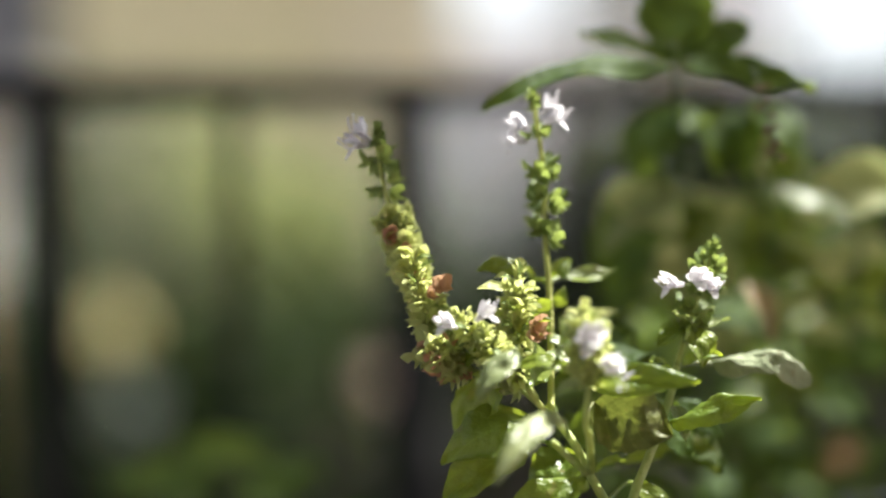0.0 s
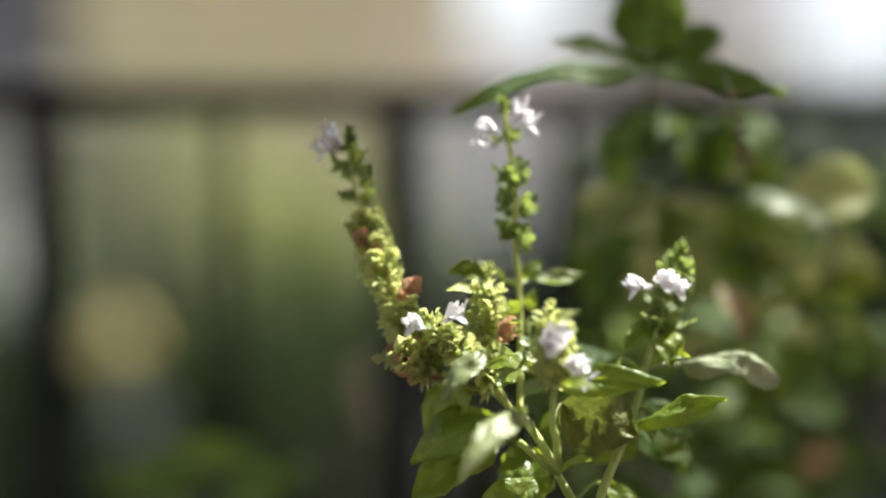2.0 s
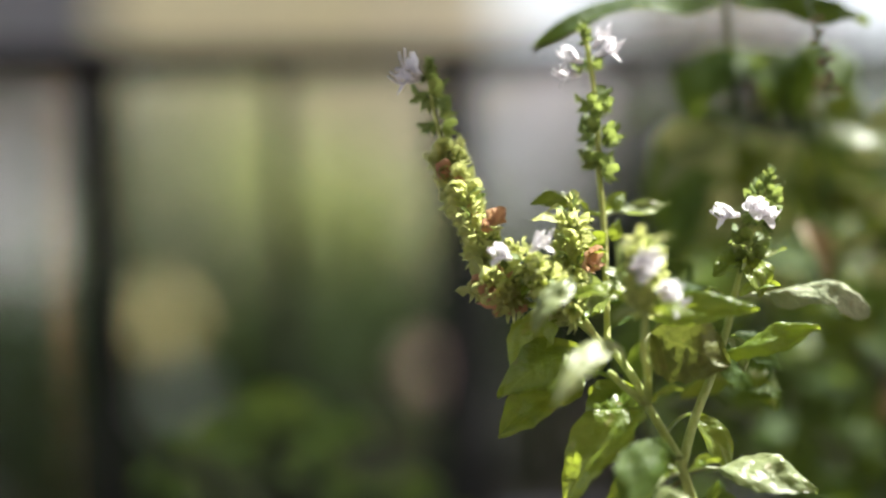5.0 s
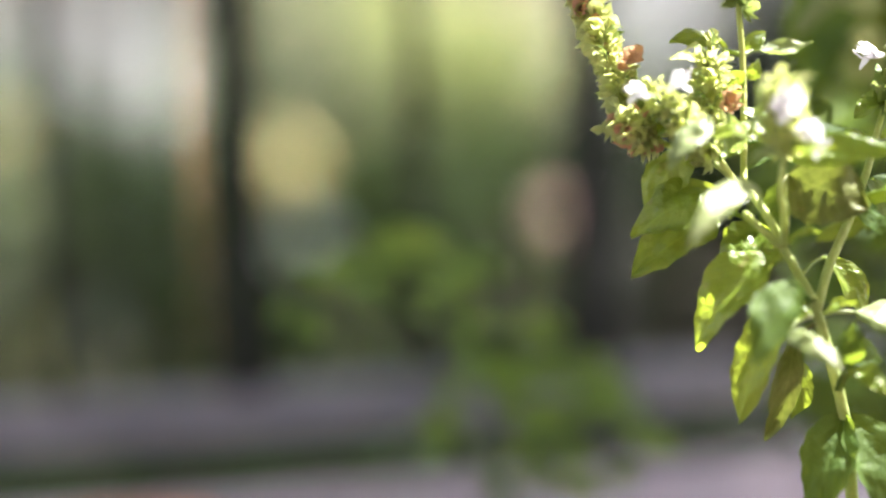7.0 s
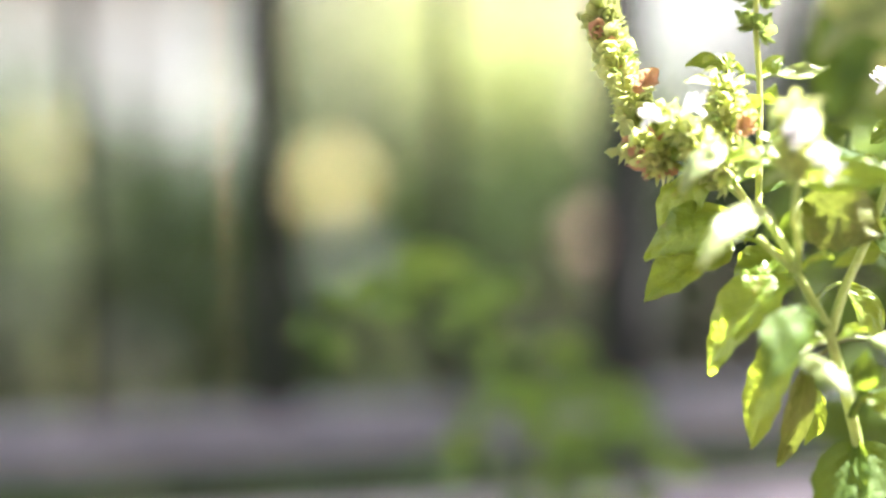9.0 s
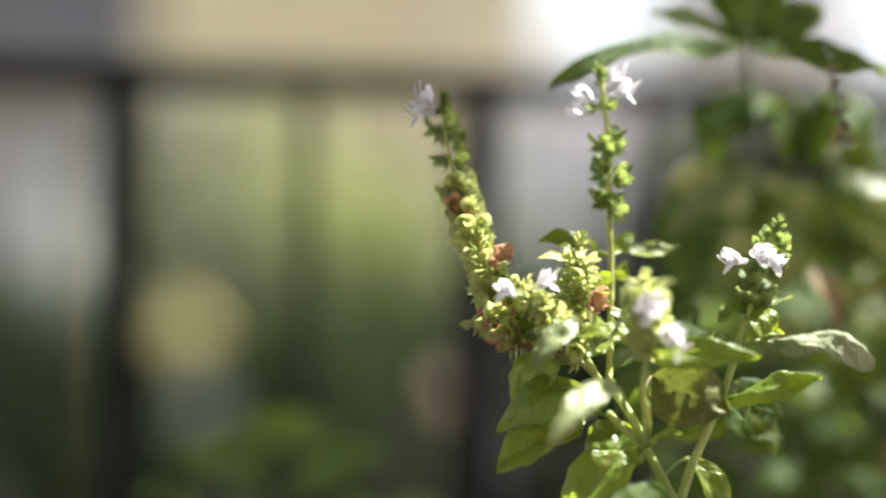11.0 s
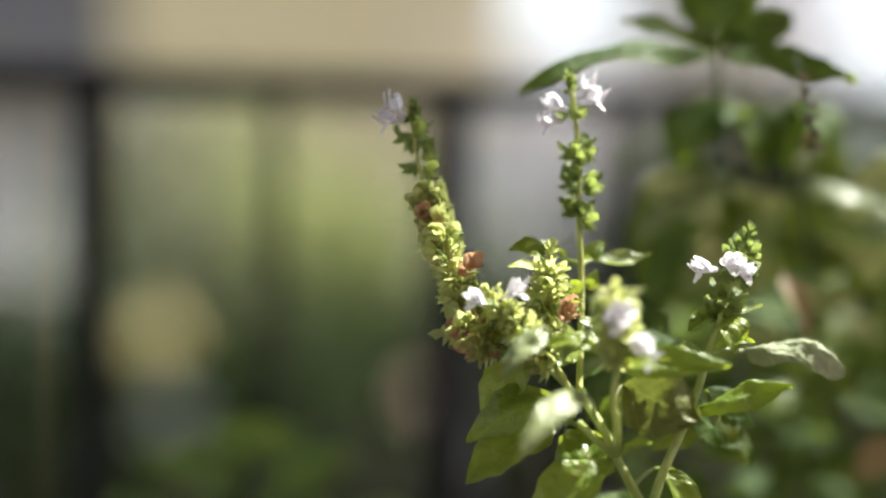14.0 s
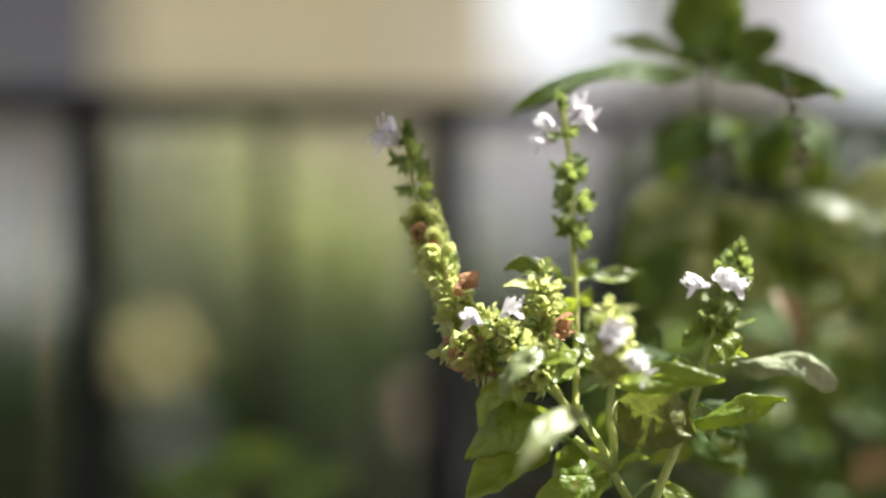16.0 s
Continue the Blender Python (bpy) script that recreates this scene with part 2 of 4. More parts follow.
def leaf(parent, base, tip, width, face=(0, -0.5, 0.86), arch=0.12, cup=0.2, root=None, material=None, wave=0.11, seed=0, name="leaf", curl=0.0, label="", twist=0.0, pucker=1.0):
    """A basil leaf from base to tip, bowed along its rib and cupped across, its rim wavy and faintly toothed, with a stalk from root."""
    rnd = random.Random(seed * 7919 + int(abs(base[0] + 2 * tip[2]) * 1e5))
    base, tip = Vector(base), Vector(tip)
    ax = tip - base
    length = ax.length
    ax.normalize()
    nrm = Vector(face)
    nrm = (nrm - ax * nrm.dot(ax)).normalized()
    ay = nrm.cross(ax)
    nu, nv = 22, 14
    verts, uvs, faces = [], [], []
    ph = [rnd.uniform(0, 6.28) for _ in range(4)]
    for i in range(nu + 1):
        s = i / nu
        prof = (math.sin(math.pi * s ** 0.8) ** 0.8) * (1 - 0.12 * s)
        if i == 0:
            prof = 0.02
        if i == nu:
            prof = 0.0
        for j in range(nv + 1):
            t = 2 * j / nv - 1
            q = prof * width / 2
            rim = 1 + (0.05 * math.sin(s * 34 + ph[0]) if abs(t) > 0.95 else 0) + 0.07 * t * t * noise.noise(Vector((s * 6, t * 1.5, ph[2] * 4)))
            turn = twist * s
            y = q * t * rim * math.cos(abs(cup) * 0.5 * abs(t))
            z = cup * q * t * t + arch * length * 4 * s * (1 - s) - curl * length * s ** 3
            puff = (math.sin((s * 7 - abs(t) * 2.5) * 2 * math.pi) * 0.01 * width) * abs(t) * (1.05 - abs(t)) * 2
            z += puff + (0.08 * width * noise.noise(Vector((s * 5 + ph[3], t * 2.2, ph[0] * 3))) + 0.035 * pucker * width * noise.noise(Vector((s * 13, t * 6, ph[1] * 5)))) * (1 - (2 * s - 1) ** 4) + wave * width * t * abs(t) * math.sin(s * 9 + ph[1]) * 0.6 + wave * width * 0.5 * math.sin(s * 5 + t * 3 + ph[2])
            y, z = y * math.cos(turn) - z * math.sin(turn), y * math.sin(turn) + z * math.cos(turn)
            x = length * s * (1 - 0.1 * curl * s)
            verts.append(base + ax * x + ay * y + nrm * z)
            uvs.append((s, j / nv))
    for i in range(nu):
        for j in range(nv):
            a = i * (nv + 1) + j
            faces.append((a, a + nv + 1, a + nv + 2, a + 1))
    if root is not None:
        root = Vector(root)
        start = verts[nv // 2]
        mid = root.lerp(start, 0.5) + Vector((0, 0, 0.06 * (start - root).length))
        v, f = tube_data([root, mid, start, verts[(nv + 1) * 2 + nv // 2] - nrm * 0.0004], 0.0009, 0.0005, sides=6, per=3, start=len(verts))
        verts += v
        uvs += [(0.5, 0.5)] * len(v)
        faces += f
    return part(name, mesh_of(name, verts, faces, uvs), material or LEAF, parent, label)


def calyx_mesh(name, seed, material, open_=1.0):
    """A hooded seed cup: a short bell, its upper lobe broad and turned back, its lower lobes pointed teeth. It opens along +X, hood towards +Z."""
    rnd = random.Random(seed)
    n, rings = 12, 4
    verts, faces = [], []
    for r in range(rings + 1):
        s = r / rings
        for k in range(n):
            a = 2 * math.pi * k / n
            up = math.sin(a)
            rad = 0.0005 + 0.0019 * s ** 0.75 * (1 + 0.1 * rnd.uniform(-1, 1))
            x = 0.0042 * s
            flare = 0.0
            if r == rings:
                if up > 0.3:
                    flare, x = 0.0027 * up * open_, x + (0.0024 if k % 2 else 0.0014) * up
                else:
                    x += 0.0028 if k % 2 else -0.0008
                    flare = 0.0011 if k % 2 else 0.0001
            elif r == rings - 1 and up > 0.3:
                flare = 0.0005 * up * open_
            j = 0.00045 * s * open_
            verts.append((x + rnd.uniform(-j, j), math.cos(a) * (rad + flare) * 1.05 + rnd.uniform(-j, j), up * (rad + flare) + rnd.uniform(-j, j)))
    for r in range(rings):
        for k in range(n):
            a, b = r * n + k, r * n + (k + 1) % n
            faces.append((a, b, b + n, a + n))
    faces.append(tuple(reversed(range(n))))
    return mesh_of(name, verts, faces, material=material)


def flower_mesh(name, seed):
    """A two-lipped white flower: a tube, four-lobed upper lip, a boat-shaped lower lip and long stamens. It opens along +X."""
    rnd = random.Random(seed)
    verts, faces = tube_data([(0, 0, 0), (0.002, 0, 0.0002), (0.0038, 0, 0.0005)], 0.0008, 0.0015, sides=8, per=3)

    def lobe(direction, normal, length, width, bow, ruffle):
        d, nn = Vector(direction).normalized(), Vector(normal)
        nn = (nn - d * nn.dot(d)).normalized()
        yy = nn.cross(d)
        start, nu, nv = len(verts), 5, 4
        for i in range(nu + 1):
            s = i / nu
            w = width * (0.35 + 0.65 * math.sin(math.pi * min(1, 0.12 + 0.78 * s))) / 2
            for j in range(nv + 1):
                t = 2 * j / nv - 1
                verts.append(Vector((0.0035, 0, 0.0005)) + d * length * s * (1 - 0.12 * t * t) + yy * w * t
                             + nn * (bow * length * s * s + 0.25 * w * t * t + ruffle * rnd.uniform(-1, 1) * s))
        for i in range(nu):
            for j in range(nv):
                a = start + i * (nv + 1) + j
                faces.append((a, a + nv + 1, a + nv + 2, a + 1))

    for k in range(4):
        a = (k - 1.5) * 0.62
        lobe((0.38, math.sin(a) * 1.1, 0.85 * math.cos(a)), (-0.8, 0, 0.5), 0.0058, 0.0042, -0.25, 0.0004)
    lobe((0.85, 0, -0.5), (0.4, 0, 0.9), 0.0066, 0.0052, -0.2, 0.0003)
    for k in range(4):
        y = (k - 1.5) * 0.0008
        end = Vector((0.0088 + 0.001 * (k % 2), y * 1.8, 0.0014 + 0.0006 * k))
        v, f = tube_data([(0.0035, y, 0.0002), (0.0065, y * 1.4, -0.0006), end], 0.00022, 0.00018, sides=5, per=3, start=len(verts))
        verts.extend(v)
        faces.extend(f)
        v, f = tube_data([end - Vector((0.0003, 0, 0.0003)), end, end + Vector((0.0005, 0, 0.0005))], 0.0004, 0.0003, sides=5, per=2, start=len(verts))
        verts.extend(v)
        faces.extend(f)
    return mesh_of(name, verts, faces, material=PETAL)


CUPS = {k: [calyx_mesh("calyx", 11 * i + len(k), m, 0.7 + 0.25 * i) for i in range(4)]
        for k, m in (("green", CALYX), ("ripe", CALYX_PALE), ("dry", CALYX_DRY))}
BLOOMS = [flower_mesh("flower", s) for s in (1, 2, 3)]


def aim(at, out, up=(0, 0, 1), size=1.0):
    x = Vector(out).normalized()
    u = Vector(up)
    y = u.cross(x).normalized()
    z = x.cross(y)
    m = Matrix((x, y, z)).transposed().to_4x4()
    return Matrix.Translation(at) @ m @ Matrix.Scale(size, 4)


def place(name, me, parent, m, label=""):
    ob = part(name, me, None, parent, label)
    ob.matrix_parent_inverse = Matrix()
    ob.matrix_basis = parent.matrix_world.inverted() @ m if parent.parent is None else m
    return ob


def spike(plant, pts, whorls, kind, stem_r=(0.0011, 0.0006), size=1.0, per=6, seed=1, tip=True, droop=-0.15, dry=0.0, label=""):
    """A flower spike: its stalk, and whorls of seed cups at the given fractions of its length."""
    rnd = random.Random(seed)
    axis = tubes("flower_spike", [(pts, *stem_r)], STEM, plant, label)
    line = curve_points(pts, 24)
    for w, s in enumerate(whorls):
        i = min(len(line) - 2, int(s * (len(line) - 1)))
        c, ahead = line[i], (line[i + 1] - line[i]).normalized()
        u = ahead.cross(Vector((0.2, 1, 0.1))).normalized()
        v = ahead.cross(u)
        turn = rnd.uniform(0, 6.28)
        scale = size * (1 - 0.35 * max(0, s - 0.7) / 0.3 if tip else 1)
        for k in range(per):
            a = turn + 2 * math.pi * (k + rnd.uniform(-0.25, 0.25)) / per
            out = (u * math.cos(a) + v * math.sin(a) + ahead * rnd.uniform(-0.2, 0.35) + Vector((0, 0, droop + rnd.uniform(-0.2, 0.15)))).normalized()
            at = c + out * rnd.uniform(0.0012, 0.003) * size + ahead * rnd.uniform(-0.0015, 0.0015)
            tone = "dry" if rnd.random() < dry else kind
            place("calyx", rnd.choice(CUPS[tone]), axis, aim(at, out, ahead, scale * rnd.uniform(0.8, 1.2)))
    if tip:
        c, ahead = line[-1], (line[-1] - line[-4]).normalized()
        u = ahead.cross(Vector((0.2, 1, 0.1))).normalized()
        v = ahead.cross(u)
        for k in range(7):
            a = k * 2.4
            out = (u * math.cos(a) + v * math.sin(a)) * 0.7 + ahead * (0.5 + 0.12 * k)
            place("bud", CUPS[kind][k % 4], axis, aim(c - ahead * 0.002 + ahead * 0.0008 * k, out, ahead, 0.6 * size))
    return axis


def bloom(plant, axis, at, out, size=1.0, seed=0, up=(0, 0, 1)):
    return place("flower", BLOOMS[seed % 3], axis, aim(at, out, up, size), "white two-lipped flower with long stamens")


def dry_cup(plant, axis, at, out, size=1.3, seed=0):
    return place("calyx", CUPS["dry"][seed % 4], axis, aim(at, out, (0, 0, 1), size), "dried brown seed cup")


def box(bm, lo, hi, bevel=0.0):
    r = bmesh.ops.create_cube(bm, size=1)
    lo, hi = Vector(lo), Vector(hi)
    for v in r["verts"]:
        v.co = Vector((lo[i] + (v.co[i] + 0.5) * (hi[i] - lo[i]) for i in range(3)))
    if bevel:
        edges = list({e for v in r["verts"] for e in v.link_edges})
        bmesh.ops.bevel(bm, geom=edges, offset=bevel, segments=2, affect='EDGES')
    return bm


def slab(name, lo, hi, material, parent=None, bevel=0.0, label=""):
    return part(name, box(bmesh.new(), lo, hi, bevel), material, parent, label)


def leaf_cloud(name, blobs, size, material, seed, parent=None, label="", upward=0.3, clearing=None):
    """Many small folded leaves through ellipsoids: (centre, radii, count)."""
    rng = np.random.default_rng(seed)
    V, Fc, n0 = [], [], 0
    for centre, radii, count in blobs:
        d = rng.normal(size=(count, 3))
        d /= np.linalg.norm(d, axis=1)[:, None]
        r = rng.uniform(0.25, 1.0, (count, 1)) ** 0.5 * (1 + 0.18 * rng.normal(size=(count, 1)))
        c = np.array(centre) + d * r * np.array(radii)
        if clearing:
            keep = np.ones(count, bool)
            for spot, radius in clearing:
                off = c - np.array(spot) + np.array((0, 0, -0.15 * size))
                off -= np.outer(off @ np.array(SUN_FROM), np.array(SUN_FROM))
                keep &= np.linalg.norm(off, axis=1) > radius + 0.42 * size
            c, d = c[keep], d[keep]
            count = len(c)
        ax = rng.normal(size=(count, 3)) + d * 0.6
        ax[:, 2] -= 0.3
        ax /= np.linalg.norm(ax, axis=1)[:, None]
        nn = rng.normal(size=(count, 3)) + np.array((0, 0, upward * 3))
        ay = np.cross(nn, ax)
        ay /= np.linalg.norm(ay, axis=1)[:, None]
        nz = np.cross(ax, ay)
        L = size * rng.uniform(0.6, 1.3, (count, 1))
        w = L * rng.uniform(0.22, 0.32, (count, 1))
        quad = np.stack([c, c + ax * L * 0.45 + ay * w + nz * L * 0.08, c + ax * L - nz * L * 0.12, c + ax * L * 0.45 - ay * w + nz * L * 0.08, c + ax * L * 0.5], 1)
        V.append(quad.reshape(-1, 3))
        k = n0 + np.arange(count)[:, None] * 5
        Fc.append(np.concatenate([k + [0, 4, 1], k + [1, 4, 2], k + [0, 3, 4], k + [3, 2, 4]]))
        n0 += count * 5
    me = bpy.data.meshes.new(name)
    me.from_pydata(np.concatenate(V).tolist(), [], np.concatenate(Fc).tolist())
    return part(name, smooth(me), material, parent, label)


def lathe(bm, profile, at, sides=28):
    rows = []
    for r, z in profile:
        rows.append([bm.verts.new((at[0] + r * math.cos(2 * math.pi * k / sides), at[1] + r * math.sin(2 * math.pi * k / sides), at[2] + z)) for k in range(sides)])
    for a, b in zip(rows, rows[1:]):
        for k in range(sides):
            bm.faces.new((a[k], a[(k + 1) % sides], b[(k + 1) % sides], b[k]))
    bm.faces.new(list(reversed(rows[0])))
    bm.faces.new(rows[-1])
    for f in bm.faces:
        f.smooth = True
    return bm


# ---- the setting ----
RAIL_TURN = 16.0
ledge = slab("floor", (-3.5, -1.598, 0.05), (3.5, 1.175, 0.150), TILE)
ledge.matrix_basis = Matrix.Translation((0, 1.2, 0)) @ Matrix.Rotation(radians(RAIL_TURN), 4, 'Z') @ Matrix.Translation((0, -1.2, 0))
tagged(ledge, "lilac grey stone ledge under the plants", "floor", kind="structure")
bm = bmesh.new()
bmesh.ops.create_grid(bm, x_segments=40, y_segments=40, size=400)
for v in bm.verts:
    v.co.z = -0.35
tagged(part("ground", bm, EARTH, None), "dark garden earth beyond the ledge", "ground", kind="structure")
# never in view; added to block and bounce light behind the ledge
unseen_wall = slab("wall_south", (-3.5, -1.8, -0.35), (3.5, -1.6, 2.3), PINKISH)
unseen_wall.matrix_basis = ledge.matrix_basis.copy()
tagged(unseen_wall, "plain rendered wall added out of view behind the ledge", "wall", kind="structure")


# ---- railing ----
railing = thing("railing", (0, 1.2, 0.150), "low dark iron railing with slim upright bars", "railing")
slab("top_rail", (-1.9, 1.182, 0.545), (1.9, 1.218, 0.565), IRON, railing, 0.002)
slab("bottom_rail", (-1.9, 1.185, 0.182), (1.9, 1.215, 0.217), RAIL_GREY, railing, 0.002, "weathered grey bottom rail")
BAR_X = -0.2467
for i in range(-12, 15):
    x = BAR_X + 0.1266 * i
    w = 0.016 if (i - 2) % 8 == 0 and i != 2 else (0.0135 if i % 2 == 0 else 0.0055)
    slab("post" if w > 0.015 else "bar", (x - w, 1.2 - w, 0.06 if w > 0.015 else 0.216), (x + w, 1.2 + w, 0.546), IRON, railing, 0.0015)
    if w > 0.015:
        slab("bracket", (x - 0.02, 1.174, 0.07), (x + 0.02, 1.19, 0.13), IRON, railing, 0.002)


railing.matrix_basis = Matrix.Translation((0, 1.2, 0.150)) @ Matrix.Rotation(radians(RAIL_TURN), 4, 'Z')


# ---- distance ----
stake = thing("garden_stake", (0.012, 1.45, -0.35), "thick dark garden stake behind the railing", "stake")
part("shaft", lathe(bmesh.new(), [(0.024, 0.0), (0.0245, 0.3), (0.024, 0.72)], (0.012, 1.45, -0.352), 14), IRON, stake)
part("cap", lathe(bmesh.new(), [(0.026, 0.718), (0.026, 0.735), (0.021, 0.752), (0.012, 0.768), (0.004, 0.77)], (0.012, 1.45, -0.352), 14), IRON, stake)
house = thing("house", (-1.6, 9.4, -0.35), "low tan rendered house in the shade", "house")
slab("wall", (-1.751, 9.0, -0.35), (-0.289, 12.0, 3.3), TAN, house)
slab("wall", (-0.289, 8.97, -0.35), (0.38, 12.0, 3.3), PINKISH, house, label="pinkish rendered wall")
# shadowed stretch of the house wall, its shade painted grey mauve
slab("wall", (-4.566, 9.05, -0.35), (-1.751, 12.0, 3.3), MAUVE, house, label="house wall with its shade put in as grey mauve")
bm = bmesh.new()
# unseen roof, stretched past the walls to keep sun off them
x0, x1 = -4.658, 1.587
ridge = [bm.verts.new(p) for p in ((x0, 8.3, 3.25), (x1, 8.3, 3.25), (x1, 12.3, 3.25), (x0, 12.3, 3.25), (x0, 10.5, 4.4), (x1, 10.5, 4.4))]
for f in ((0, 1, 5, 4), (2, 3, 4, 5), (1, 2, 5), (3, 0, 4), (3, 2, 1, 0)):
    bm.faces.new([ridge[k] for k in f])
part("roof", bm, ROOF, house)

m, nt, p = nodes_of("hazy_bright_sky")
p.inputs["Base Color"].default_value = (0.0, 0.0, 0.0, 1)
p.inputs["Emission Color"].default_value = (0.93, 0.96, 1.0, 1)
p.inputs["Emission Strength"].default_value = 0.3
tagged(slab("backdrop", (0.4, 60, 4.0), (20.2, 60.2, 18.0), m), "bright hazy white sky between house and trees", "sky", kind="structure")
pale = thing("white_house", (0.4, 16, -0.35), "white rendered house seen between the shrubs", "house")
slab("wall", (0.005, 16, -0.35), (3.9, 20, 2.12), WHITE, pale)
slab("roof", (-0.05, 15.85, 2.12), (3.95, 20.2, 2.2), WHITE, pale)
# lilac grey block added in place of hazy foliage before the sky
tall = thing("haze_block", (3.9, 22, -0.35), "lilac grey block standing for hazy foliage behind the garden tree", "house")
slab("wall", (2.95, 22, -0.35), (5.3, 28, 6.6), LILAC, tall)
slab("roof", (2.85, 21.8, 6.6), (5.4, 28.2, 6.8), ROOF, tall)
# made-up boards that supply the pale lilac patch below the rail
screen = thing("pale_patch_boards", (0.38, 8.4, -0.35), "boards added for a pale lilac grey patch before the house", "garden screen")
for k in range(5):
    slab("board", (0.079 + 0.119 * k, 8.4, -0.28), (0.193 + 0.119 * k, 8.425, 1.076), WHITE, screen, 0.003)
for x in (0.179, 0.575):
    slab("post", (x - 0.03, 8.426, -0.36), (x + 0.03, 8.486, 1.026), WHITE, screen, 0.004)
shed = thing("garden_shed", (-2.2, 6.5, -0.35), "pale grey garden shed in the shade", "shed")
slab("wall", (-2.75, 6.5, -0.35), (-1.631, 8.0, 0.98), SHED_GREY, shed)
# roof drawn out beyond the wall to shade the boards
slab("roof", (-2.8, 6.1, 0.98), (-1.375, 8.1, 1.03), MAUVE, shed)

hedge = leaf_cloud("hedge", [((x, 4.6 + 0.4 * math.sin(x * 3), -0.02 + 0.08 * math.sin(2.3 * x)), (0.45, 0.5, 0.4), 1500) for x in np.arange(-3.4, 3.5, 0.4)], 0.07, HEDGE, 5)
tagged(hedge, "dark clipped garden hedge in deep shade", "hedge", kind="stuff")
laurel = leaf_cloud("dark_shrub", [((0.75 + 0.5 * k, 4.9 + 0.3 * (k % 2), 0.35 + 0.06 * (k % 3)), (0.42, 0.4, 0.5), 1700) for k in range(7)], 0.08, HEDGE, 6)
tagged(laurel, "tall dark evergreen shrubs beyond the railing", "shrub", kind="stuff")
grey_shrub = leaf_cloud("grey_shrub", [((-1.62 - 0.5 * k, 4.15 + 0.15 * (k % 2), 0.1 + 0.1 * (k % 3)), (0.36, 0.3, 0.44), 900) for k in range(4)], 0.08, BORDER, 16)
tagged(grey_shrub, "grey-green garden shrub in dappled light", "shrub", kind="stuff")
# dark cover added over the earth to stand for the shadowed gap
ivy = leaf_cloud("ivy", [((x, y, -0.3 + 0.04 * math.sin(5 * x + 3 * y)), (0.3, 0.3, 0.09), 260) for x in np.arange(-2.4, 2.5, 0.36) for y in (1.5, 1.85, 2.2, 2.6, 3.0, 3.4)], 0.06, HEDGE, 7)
tagged(ivy, "dark leaves added to darken the ground behind the railing", "ivy", kind="stuff")
shrub = leaf_cloud("lime_shrub", [((-0.33, 5.6, 0.42), (0.24, 0.25, 0.26), 700), ((-0.62, 5.7, 0.62), (0.16, 0.2, 0.28), 260), ((-0.4, 5.7, 0.0), (0.4, 0.3, 0.4), 500)], 0.07, LIME, 8)
tagged(shrub, "lime green garden shrub lit from behind", "shrub", kind="stuff")
# a leafy bough over the terrace and a taller crown over the garden, both added above the view for shade
# holes cut in these boughs let the sun onto the spikes, the lower leaves, the garden, single leaves of the bush
GAPS = [((0.0237, 0.5600, 0.4219), 0.047), ((0.0410, 0.5600, 0.4257), 0.038), ((0.0469, 0.5500, 0.3965), 0.029), ((0.0580, 0.5480, 0.3883), 0.029), ((0.1322, 0.5800, 0.4103), 0.026),
        ((0.0588, 0.5450, 0.4206), 0.024), ((0.0264, 0.4980, 0.3881), 0.020)]
GAPS += [((0.0258, 0.5200, 0.4132), 0.020), ((0.0997, 0.5700, 0.4190), 0.020), ((0.0878, 0.5500, 0.4107), 0.020), ((0.0427, 0.5600, 0.3717), 0.020), ((0.0686, 0.5500, 0.3710), 0.020),
        ((0.1105, 0.5500, 0.4002), 0.017)]
GAPS += [((0.9594, 4.3000, 0.7712), 0.080), ((1.1781, 4.3000, 0.7363), 0.080), ((-0.7005, 4.0000, 0.2018), 0.120), ((-0.0250, 3.4000, 0.1329), 0.050), ((-0.4493, 4.3000, 0.0431), 0.220),
        ((-0.2745, 4.4000, 0.2286), 0.200), ((-0.8640, 4.0000, 0.3000), 0.090), ((-0.8952, 4.0000, -0.0306), 0.030), ((-0.3522, 5.6000, 0.4705), 0.500), ((-1.4085, 4.0000, 0.2855), 0.180)]
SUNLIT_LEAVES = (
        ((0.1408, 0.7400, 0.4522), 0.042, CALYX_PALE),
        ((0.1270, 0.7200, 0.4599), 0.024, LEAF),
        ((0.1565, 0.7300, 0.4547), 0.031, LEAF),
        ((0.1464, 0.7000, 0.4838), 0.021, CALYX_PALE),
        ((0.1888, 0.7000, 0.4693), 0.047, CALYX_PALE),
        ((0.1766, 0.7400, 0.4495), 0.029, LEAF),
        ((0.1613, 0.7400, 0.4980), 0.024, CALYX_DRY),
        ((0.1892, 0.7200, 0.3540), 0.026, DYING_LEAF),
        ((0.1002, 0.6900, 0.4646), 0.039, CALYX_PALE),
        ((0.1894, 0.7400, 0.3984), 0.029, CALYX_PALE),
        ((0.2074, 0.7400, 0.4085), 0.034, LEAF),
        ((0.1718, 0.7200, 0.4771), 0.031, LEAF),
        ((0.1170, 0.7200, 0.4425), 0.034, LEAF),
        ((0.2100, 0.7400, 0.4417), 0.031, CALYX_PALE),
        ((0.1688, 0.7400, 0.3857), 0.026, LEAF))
GAPS += [(c, 0.55 * size) for c, size, skin in SUNLIT_LEAVES if c[2] < 0.475]
dapple = random.Random(91)
GAPS += [((dapple.uniform(0.1, 0.25), dapple.uniform(0.7, 0.84), dapple.uniform(0.4, 0.46)), 0.012) for _ in range(14)]
SUN_GLINTS = [(dapple.uniform(0.1, 0.2), dapple.uniform(0.69, 0.73), dapple.uniform(0.395, 0.475)) for _ in range(15)]
GAPS += [(spot, 0.008) for spot in SUN_GLINTS]


